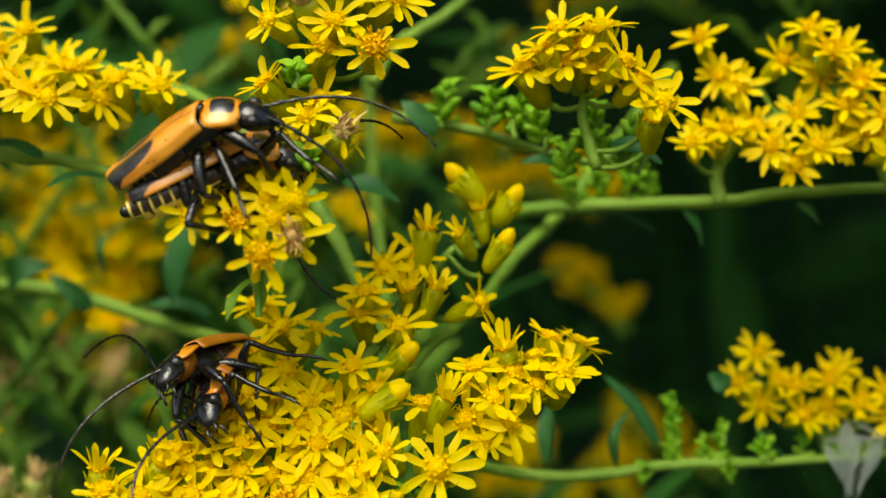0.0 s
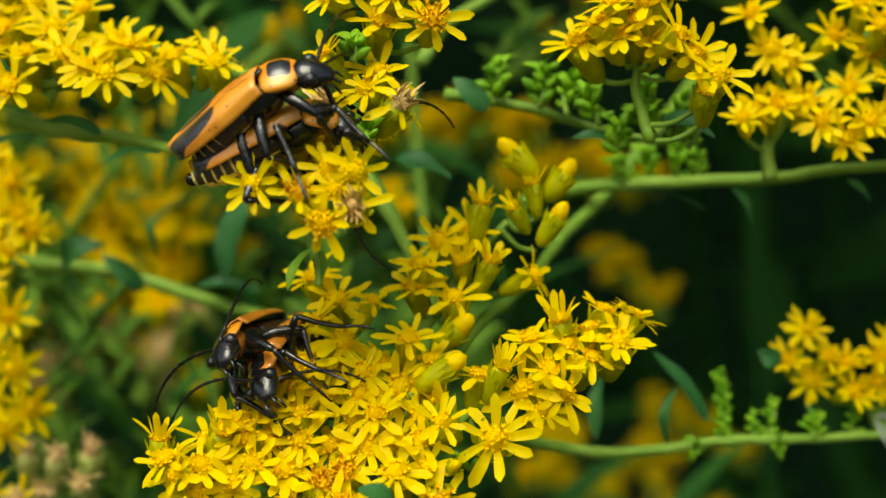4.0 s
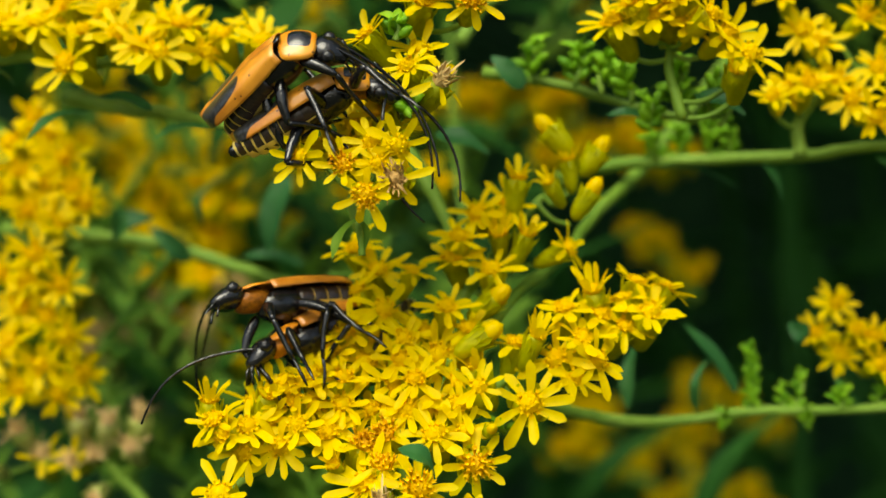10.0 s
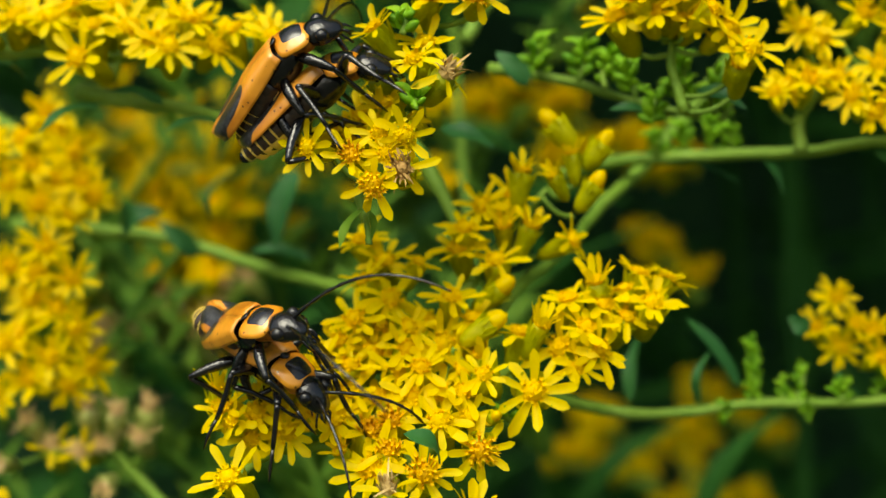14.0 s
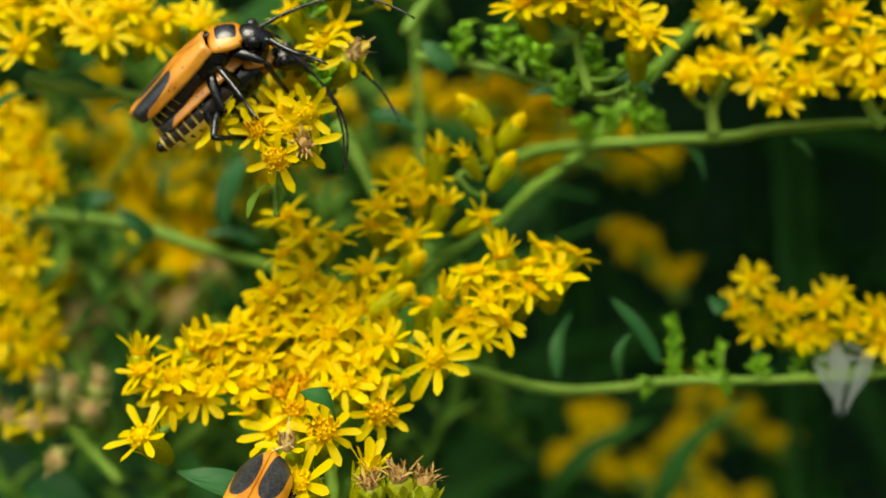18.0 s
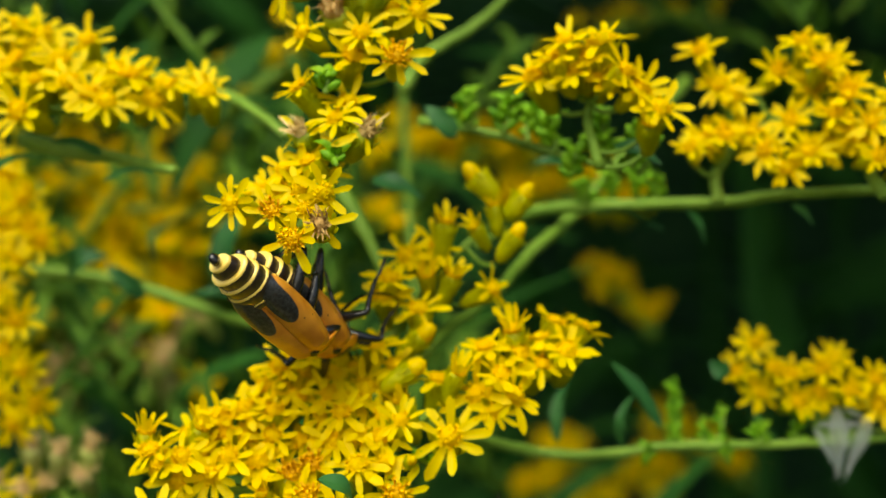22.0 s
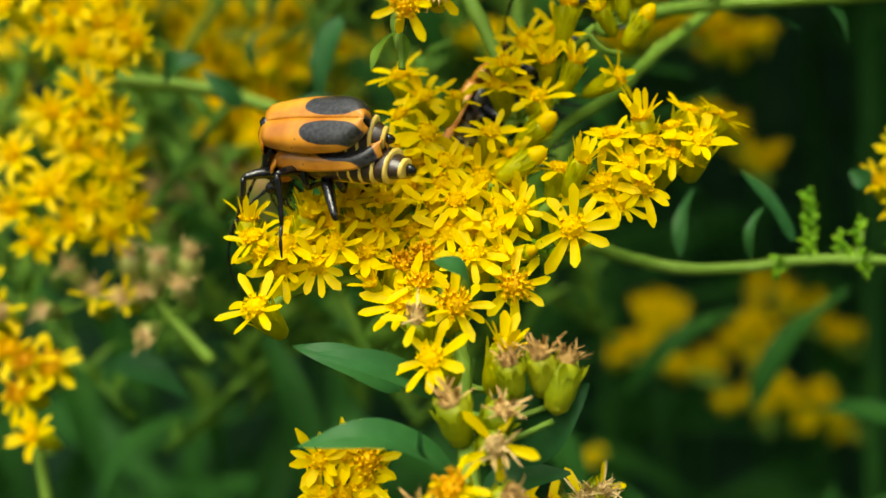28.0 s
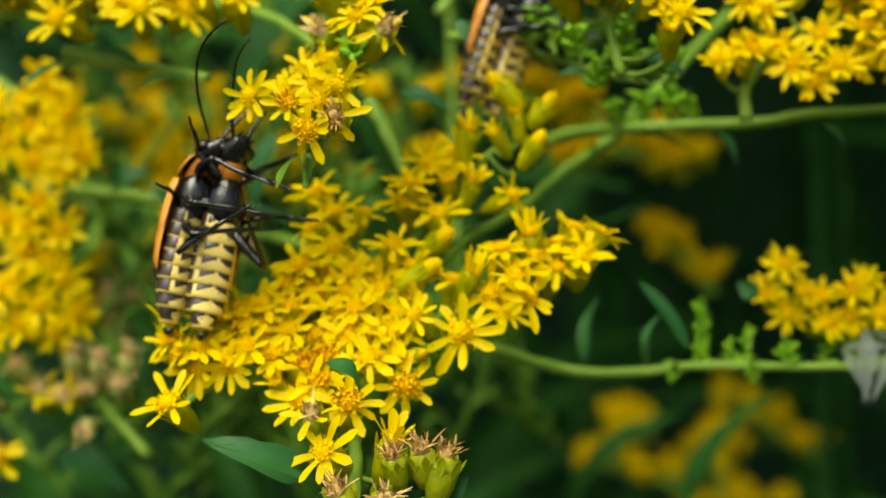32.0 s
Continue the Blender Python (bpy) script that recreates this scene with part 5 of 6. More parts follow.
def beetle(label, legs, scale=1.12, feeler_size=1.0):
    """A soldier beetle, head along +x, back along +z, its middle at the origin. Returns the thing, its legs and its feelers."""
    body = thing_at("soldier_beetle", (0, 0, 0), label, "beetle", "soldier beetles")
    for side, mat in ((1, WING_L), (-1, WING_R)):
        bm = bmesh.new()
        shell(bm, -3.4, 2.3, 1.30, 0.64, side)
        ob = part("wing_case", bm, mat, body, "orange wing case with a long black patch")
        so = ob.modifiers.new("thickness", "SOLIDIFY")
        so.thickness, so.offset = 0.07 * MM, -1
    # shield of the thorax: a cushion with a raised, rolled rim
    bm = bmesh.new()
    grid = []
    for i in range(13):
        row = []
        for j in range(13):
            u, v = i / 6 - 1, j / 6 - 1
            r = max(abs(u), abs(v))
            k = (abs(u) ** 3.5 + abs(v) ** 3.5) ** (1 / 3.5)
            f = r / k if k > 0 else 1
            x, y = u * f * 0.88, v * f * 1.14 * (1.0 - 0.06 * u)
            z = 0.36 * (1 - r ** 2.2) + 0.10 * math.exp(-((r - 0.93) / 0.1) ** 2) - 0.18 * abs(v) ** 2
            row.append(bm.verts.new((x * MM, y * MM, z * MM)))
        grid.append(row)
    for a, b in zip(grid, grid[1:]):
        for k in range(12):
            bm.faces.new((a[k], b[k], b[k + 1], a[k + 1]))
    ob = shield = part("thorax_shield", bm, SHIELD, body, "orange shield with a square black patch")
    so = ob.modifiers.new("thickness", "SOLIDIFY")
    so.thickness, so.offset = 0.09 * MM, -1
    # small triangular plate between the wing cases
    bm = bmesh.new()
    lathe(bm, [(0.30 * MM, 0), (0.25 * MM, 0.07 * MM), (0.08 * MM, 0.1 * MM)], 6)
    part("scutellum", bm, CHITIN, body, m=pose(2.35 * MM, 0, 0.52 * MM))
    # dark underside of the thorax
    bm = bmesh.new()
    lathe(bm, [(0.35 * MM, -1.9 * MM), (0.86 * MM, -1.3 * MM), (1.0 * MM, -0.4 * MM), (0.92 * MM, 0.3 * MM), (0.70 * MM, 0.8 * MM), (0.4 * MM, 1.1 * MM)], 14, squash=0.95)
    part("thorax", bm, CHITIN, body, m=pose(1.75 * MM, 0, -0.5 * MM) @ Matrix.Rotation(math.pi / 2, 4, "Y") @ Matrix.Rotation(math.pi / 2, 4, "Z"))
    bm = bmesh.new()
    lathe(bm, [(0.62 * MM, -0.8 * MM), (0.78 * MM, -0.2 * MM), (0.72 * MM, 0.5 * MM), (0.5 * MM, 0.85 * MM)], 12, squash=0.75)
    neck = part("fore_thorax", bm, AMBER, body, "orange underside of the fore body")
    # abdomen plates, overlapping towards the tip
    tail = []
    for k in range(8):
        r = (1.05, 1.12, 1.17, 1.19, 1.18, 1.12, 0.98, 0.70)[k]
        bm = bmesh.new()
        rings = []
        for dx, f in ((0.46, 0.90), (0.30, 0.985), (0.0, 1.0), (-0.26, 1.03), (-0.42, 0.99), (-0.44, 0.84)):
            rings.append([bm.verts.new((dx * MM * (1 if k < 7 else 1.1), r * f * math.cos(a) * MM * (0.8 if k == 7 and dx < -0.2 else 1), (r * f * 0.76 * math.sin(a) + 0.05) * MM * (0.8 if k == 7 and dx < -0.2 else 1))) for a in (2 * math.pi * j / 18 for j in range(18))])
        for a, b in zip(rings, rings[1:]):
            for j in range(18):
                bm.faces.new((a[j], a[(j + 1) % 18], b[(j + 1) % 18], b[j]))
        bm.faces.new(rings[0][::-1])
        bm.faces.new(rings[-1])
        tail.append(part("abdomen_plate", bm, BELLY, body))
    bm = bmesh.new()
    lathe(bm, [(0.36 * MM, 0), (0.30 * MM, 0.22 * MM), (0.14 * MM, 0.40 * MM)], 9, squash=0.7)
    for v in bm.verts:
        v.co = Vector((-v.co.z, v.co.y, v.co.x))
    tail.append(part("tail_tip", bm, CHITIN, body))
    # head: rounded, narrowing to the jaws
    bm = bmesh.new()
    lathe(bm, [(0.50 * MM, -0.45 * MM), (0.76 * MM, -0.1 * MM), (0.84 * MM, 0.25 * MM), (0.80 * MM, 0.55 * MM), (0.62 * MM, 0.9 * MM), (0.46 * MM, 1.25 * MM), (0.2 * MM, 1.42 * MM)], 16, squash=0.72)
    skull = part("head", bm, CHITIN, body)
    for side in (1, -1):
        bm = bmesh.new()
        bmesh.ops.create_uvsphere(bm, u_segments=10, v_segments=8, radius=0.34 * MM)
        part("eye", bm, EYE, skull, "", pose(side * 0.70 * MM, 0.2 * MM, 0.32 * MM))
        bm = bmesh.new()
        tube(bm, [Vector(p) * MM for p in ((side * 0.15, 0.0, 1.2), (side * 0.30, -0.1, 1.55), (side * 0.18, -0.25, 1.85))], [0.09 * MM, 0.08 * MM, 0.03 * MM], 6)
        part("jaw", bm, CHITIN, skull)
        bm = bmesh.new()
        tube(bm, [Vector(p) * MM for p in ((side * 0.22, -0.15, 1.15), (side * 0.36, -0.45, 1.5), (side * 0.34, -0.75, 1.75))], [0.05 * MM, 0.06 * MM, 0.07 * MM], 6)
        part("palp", bm, CHITIN, skull)
    feelers = []
    for side in (1, -1):
        bm = bmesh.new()
        pts, r = [], []
        for k in range(45):
            t = k / 44
            pts.append(Vector((7.4 * t - 0.9 * t * t, side * (0.2 * t + 0.5 * math.sin(2.2 * t)), 1.9 * math.sin(1.7 * t) - 2.6 * t * t)) * MM * feeler_size)
            r.append((0.095 - 0.042 * t) * MM * (1.25 if k % 4 == 0 else 0.9 if k % 4 == 2 else 1.0))
        tube(bm, pts, r, 6)
        feelers.append((part("feeler", bm, CHITIN, body, "thin black beaded feeler"), side))
    made = []
    for n, (x, az, el, knee) in enumerate(legs):
        for side in (1, -1):
            long = (1.95, 2.2, 2.75)[n]
            bm = bmesh.new()
            tube(bm, [Vector((long * t, 0, 0.12 * math.sin(math.pi * t))) * MM for t in (0, 0.12, 0.35, 0.65, 0.9, 1.0)], [v * MM for v in (0.16, 0.26, 0.30, 0.25, 0.18, 0.14)], 8)
            leg = part("leg", bm, CHITIN, body)
            bm = bmesh.new()
            shin = (2.1, 2.35, 3.1)[n]
            tube(bm, [Vector((shin * t, 0, -0.10 * math.sin(math.pi * t))) * MM for t in (0, 0.1, 0.4, 0.8, 1.0)], [v * MM for v in (0.12, 0.155, 0.135, 0.13, 0.11)], 7)
            tib = part("shin", bm, CHITIN, leg, m=pose(long * MM, 0, 0, 0, knee, side * 8))
            bm = bmesh.new()
            toe = Matrix.Translation((shin * MM, 0, 0)) @ Matrix.Rotation(radians(-22), 4, "Y")
            pts = [toe @ (Vector((0.30 * k, 0, -0.03 * k * k * 0.5)) * MM) for k in range(6)]
            tube(bm, pts, [0.08 * MM, 0.10 * MM, 0.075 * MM, 0.095 * MM, 0.07 * MM, 0.04 * MM], 6)
            foot = part("foot", bm, CHITIN, leg)
            foot.matrix_basis = tib.matrix_basis.copy()
            made.append((leg, x, side, az, el, n))
    body.scale = (scale,) * 3
    return body, made, feelers, tail, shield, skull, neck


# (attachment along the body, way out from straight ahead, rise, bend of the knee)
STANDING = ((2.7, 48, 18, 78), (1.3, 92, 30, 92), (0.1, 128, -26, 122))
CLASPING = ((2.7, 44, -46, 60), (1.3, 108, -38, 84), (0.1, 112, -50, 100))


def way(a, p, roll):
    """The turn of a beetle: heading a degrees up from +x in the upright sheet, nose p degrees out of it towards -y, back turned by roll from the sheet towards -y."""
    a, p, roll = radians(a), radians(p), radians(roll)
    fwd = Vector((math.cos(a) * math.cos(p), -math.sin(p), math.sin(a) * math.cos(p)))
    n1 = Vector((-math.sin(a), 0, math.cos(a)))
    n2 = fwd.cross(n1)
    up = n1 * math.cos(roll) + n2 * math.sin(roll)
    return Matrix((fwd, up.cross(fwd), up)).transposed().to_4x4()


def tail_pose(k, stretch, bend):
    """Where plate k of the abdomen lies: one behind the other along an arc that dips by bend degrees in all."""
    p, turn = Vector((0.35, 0, -0.50)), 0.0
    for j in range(k):
        turn = radians(bend) * (j + 1) / 8
        p += Vector((-math.cos(turn), 0, -math.sin(turn))) * 0.76 * stretch
    return pose(p.x * MM, 0, p.z * MM, 0, -math.degrees(turn), 0)


HINGE = pose(2.2 * MM, 0, 0.05 * MM)
SHIELD_REST = pose(3.04 * MM, 0, 0.26 * MM, 0, 9, 0)
NECK_REST = pose(3.1 * MM, 0, -0.22 * MM, 0, 9, 0) @ Matrix.Rotation(math.pi / 2, 4, "Y") @ Matrix.Rotation(math.pi / 2, 4, "Z")
HEAD_REST = pose(4.02 * MM, 0, -0.04 * MM, 0, 20, 0) @ Matrix.Rotation(math.pi / 2, 4, "Y") @ Matrix.Rotation(math.pi / 2, 4, "Z")


def bowed(bend, twist=0.0, yaw=0.0, share=1.0):
    """The turn of the front body, which bows down by bend degrees, twists and turns aside, at the hinge before the wing cases."""
    return HINGE @ pose(0, 0, 0, twist, bend * share, yaw) @ HINGE.inverted()


def between(rows, t):
    """The values of rows (t, ...) at a time, on straight lines."""
    times = [row[0] for row in rows]
    return [float(np.interp(t, times, [row[i] for row in rows])) for i in range(1, len(rows[0]))]


def frame_of(along, up):
    x = Vector(along).normalized()
    y = Vector(up).cross(x).normalized()
    return Matrix((x, y, x.cross(y))).transposed()


def key_beetle(made, rows, seed, tails, bends, tips, lively=1.0):
    """Moves a beetle along rows (t, x, y, z, heading, nose, roll), with stepping legs and waving feelers, which at some times reach for tips (t, x, y, z)."""
    body, legs, feelers, tail, shield, skull, neck = made
    r = random.Random(seed)

    def stand(row):
        return Matrix.Translation(at(*row[:3])) @ way(*row[3:6]) @ pose(-0.5 * MM, 0, 0)
    walk(body, [(row[0], stand(row[1:])) for row in rows])
    for k, plate in enumerate(tail):
        walk(plate, [(t, tail_pose(k, stretch, bend)) for t, stretch, bend in tails])
    walk(shield, [(t, bowed(b, w, yaw, 0.8) @ SHIELD_REST) for t, b, w, yaw in bends])
    walk(neck, [(t, bowed(b, w, yaw, 0.8) @ NECK_REST) for t, b, w, yaw in bends])
    walk(skull, [(t, bowed(b, w, yaw) @ HEAD_REST) for t, b, w, yaw in bends])
    steps = [0.5 * k for k in range(65)]

    def pace(t):
        for u, v in zip(rows, rows[1:]):
            if u[0] <= t <= v[0]:
                d = math.dist(u[1:4], v[1:4]) / (v[0] - u[0])
                return min(1.0, d / 4 + abs(v[4] - u[4]) / (v[0] - u[0]) / 120)
        return 0.1
    for leg, x, side, az, el, n in legs:
        ph = r.uniform(0, 6.28)
        keys = []
        for t in steps:
            go = 0.12 + lively * pace(t)
            s = math.sin(5.6 * t + ph)
            keys.append((t, pose(x * MM, side * 0.55 * MM, -0.75 * MM, 0, -(el + 9 * go * math.cos(5.6 * t + ph)), side * (az + 15 * go * s))))
        walk(leg, keys)
    size = body.scale[0]
    for feeler, side in feelers:
        ph, q = r.uniform(0, 6.28), r.uniform(0.8, 1.3)
        goals = {}
        for t, *tip in tips[side]:
            goals[t] = (stand(between(rows, t)) @ Matrix.Scale(size, 4)).inverted() @ at(*tip)
        reach = [(t, *g) for t, g in sorted(goals.items())]
        keys = []
        for t in steps:
            b, w, yaw = between(bends, t)
            root = bowed(b, w, yaw) @ Vector((4.65 * MM, side * 0.22 * MM, 0.12 * MM))
            if reach and reach[0][0] <= t <= reach[-1][0] + 0.5:
                goal = Vector(between(reach, t))
                up = stand(between(rows, t)).to_3x3().inverted() @ Vector((0, 0, 1))
                if abs(up.normalized().dot((goal - root).normalized())) > 0.9:
                    up = Vector((0, 0, 1))
                turn = frame_of(goal - root, up) @ frame_of((6.5, side * 0.6, -0.7), (0, 0, 1)).inverted()
                sway = pose(0, 0, 0, 0, 0 if t in goals else 6 * math.sin(q * 4 * t + ph), 0 if t in goals else 6 * math.sin(q * 3 * t + ph))
                keys.append((t, Matrix.Translation(root) @ turn.to_4x4() @ sway))
            else:
                keys.append((t, bowed(b, w, yaw) @ pose(4.65 * MM, side * 0.22 * MM, 0.12 * MM, 0, 10 + 13 * math.sin(q * 2.1 * t + ph), side * (22 + 14 * math.sin(q * 1.7 * t + 2 * ph)))))
        walk(feeler, keys)


upper_male = beetle("orange and black soldier beetle riding on its mate", CLASPING, feeler_size=1.2)
upper_female = beetle("orange and black soldier beetle carrying its mate", STANDING)
lower_male = beetle("dark-headed orange soldier beetle clasping its mate", CLASPING, feeler_size=1.2)
lower_female = beetle("soldier beetle with banded abdomen carrying its mate", STANDING)


def motions():
    key_beetle(upper_male, [
        (0, -12.4, -5.6, 12.5, 27.1, 22.1, 37.2),
        (2, -12.5, -5.5, 12.5, 29.6, 21.9, 36.7),
        (3, -12.4, -5.5, 12.7, 30.9, 21.8, 36.5),
        (3.5, -12.5, -5.5, 12.7, 30.5, 22.7, 36.9),
        (5.5, -12.5, -5.4, 13.1, 28.7, 22.3, 38.6),
        (6, -12.5, -5.4, 13, 28.6, 22.6, 39.1),
        (7, -12.7, -5.4, 13.2, 28.6, 25.2, 38.6),
        (9, -12.9, -5.5, 13.1, 27.2, 27.3, 37.8),
        (10, -13.8, -5.4, 13.3, 32.4, 28.3, 38.3),
        (10.5, -13.5, -5.3, 12.2, 18.5, 36.8, 47.5),
        (11, -12.7, -5.2, 13.1, 11.6, 35.3, 54.8),
        (12, -13, -5.4, 12.8, 17.2, 37.2, 51.5),
        (13, -13.1, -5.6, 12.7, 26.8, 29.1, 44.1),
        (13.5, -13.7, -5.5, 12.5, 36.8, 29.7, 39.8),
        (14, -14.2, -5.3, 12.6, 44.8, 28.4, 35.4),
        (14.5, -14, -5.3, 12.3, 48.1, 26.2, 34.6),
        (16.5, -13.4, -5.4, 12.6, 45.3, 21.7, 38.1),
        (17, -14.3, -5.4, 12.1, 49.7, 19.6, 36.2),
        (17.5, -13.5, -5.5, 11.8, 44, 16.6, 40.2),
        (18, -13.4, -5.7, 12, 38.3, 14.5, 42.2),
        (18.5, -13.6, -5.5, 12.1, 33.4, 28.6, 43.9),
        (19, -14, -4.9, 12, 23.5, 27.8, 56.7),
        (19.5, -13.8, -5.1, 11.7, 2.8, 32.3, 67.9),
        (20, -13.8, -5.2, 11.2, -15.8, 31.8, 81.1),
        (20.5, -12.8, -5.8, 10.6, -36.7, 26.8, 89.2),
        (21, -13, -6.5, 8.1, -82.5, -9.1, 95.4),
        (21.5, -9.7, -5.8, 3.1, -54.6, -17.7, 101.9),
        (22, -8.1, -5.7, 2.1, -46.6, -48.3, 108.5),
        (22.5, -8.4, -5.7, 0.9, -57.3, -46.6, 99.6),
        (23, -7.2, -5.7, 0.9, -62, -45, 92.8),
        (23.5, -7.5, -5.6, -1.3, -65.9, -40.1, 94.3),
        (24, -7.8, -5.5, -0.4, -66.8, -25.2, 93.7),
        (24.5, -9.5, -5.6, -1.8, -81.8, -19, 88.7),
        (25, -9.5, -5.7, -1, -112.8, -34.8, 88.6),
        (25.5, -9, -5.2, -1.2, -138.8, -37.1, 83.7),
        (26, -11.5, -4.1, 0.6, -159.8, -25.5, 95.8),
        (26.5, -12.6, -4.1, 0, -171.2, -26.3, 100.8),
        (28.5, -14, -3, 1.2, -185, -28, 110),
        (29, -14.0, -2.8, 1.2, -235, -44, 66),
        (29.5, -15.6, -2, 3.3, -252, 0, 50),
        (30, -16.5, -2, 2.9, -276, 0, 18),
        (30.5, -15.9, -2, 2.4, -272, 0, 5),
        (31, -17, -2, 2, -276, 0, -5),
        (31.5, -17.1, -2, 2.5, -274, 0, -8),
        (32, -16.4, -2, 2.4, -280, 0, -15),
    ], 1, [(0, 0.6, 34), (19, 0.6, 34), (20, 0.62, 5), (21, 0.8, -4), (21.5, 0.94, -14), (22.6, 0.94, -14), (24, 0.76, -8), (25, 0.74, 10), (25.5, 0.66, 30), (28.5, 0.64, 30), (29.5, 0.93, 0), (32, 0.95, 5)],
        [(0, 32, 7, 5), (3, 25, 13, 6), (6, 29, 7, 0), (9, 36, 7, 5), (11, 47, 7, 2), (13, 31, 7, 2), (14, 27, 11, 7), (17, 36, 8, -5), (18, 31, 12, -2), (19, 55, 52, -19), (20, 33, 4, -4), (21, 7, 6, 6), (22, 55, 0, 0), (23, 56, 0, 0), (24, 18, 12, 2), (25, 57, 0, 0), (26, 59, -3, 4), (26.5, 58, 0, 0), (28.5, 55, 0, 0), (29.5, 30, 0, 0), (32, 25, 0, 0)],
        {1: [(0, -0.3, -5.4, 12.1), (1, -0.5, -3.9, 13.5), (2, -4.2, 0.5, 15.3), (3, -7.5, -2, 16.8), (6, -5.5, -1.6, 15.9), (8, -0.7, -4.2, 10.9), (9, -1.1, -5.7, 13.8), (10, -4.7, -3.7, 8.3), (11, -1.8, -5.5, 11.7), (12, -2.2, -5.8, 14.7), (13, -2.1, -6.7, 14.9), (14, -10.3, -2.1, 16.7), (17, -3.3, -4.6, 13.6), (18, -2.9, -4.9, 14.7), (19, -2.6, -3.9, 10.8), (20, -1.6, -5.8, 11.5), (21, -8.6, -0.4, 3.1), (24, -3.7, 1.9, -5.9)],
         -1: [(0, -3.2, -5.3, 7.1), (1, -5.4, -3.5, 6.1), (2, -5.1, 0.8, 10.8), (3, -7.2, -1.9, 15.1), (6, -7.2, -1.9, 14.9), (8, -4.8, -4.1, 8.9), (9, -4.4, -5.2, 8.2), (10, -4, -4, 6.1), (11, -5.9, -5.1, 4.8), (12, -1.9, -4.9, 8.4), (13, -5.4, -5.6, 6.4), (14, -10.1, -2.3, 15.9), (17, -3.6, -4.7, 12.5), (18, -5.3, -4, 7.4), (19, -2.7, -3.3, 8.4), (20, -7.7, -5.6, 0.9), (21, -14, -1.3, -0.3), (24, -6, 1.7, -6.7)]})
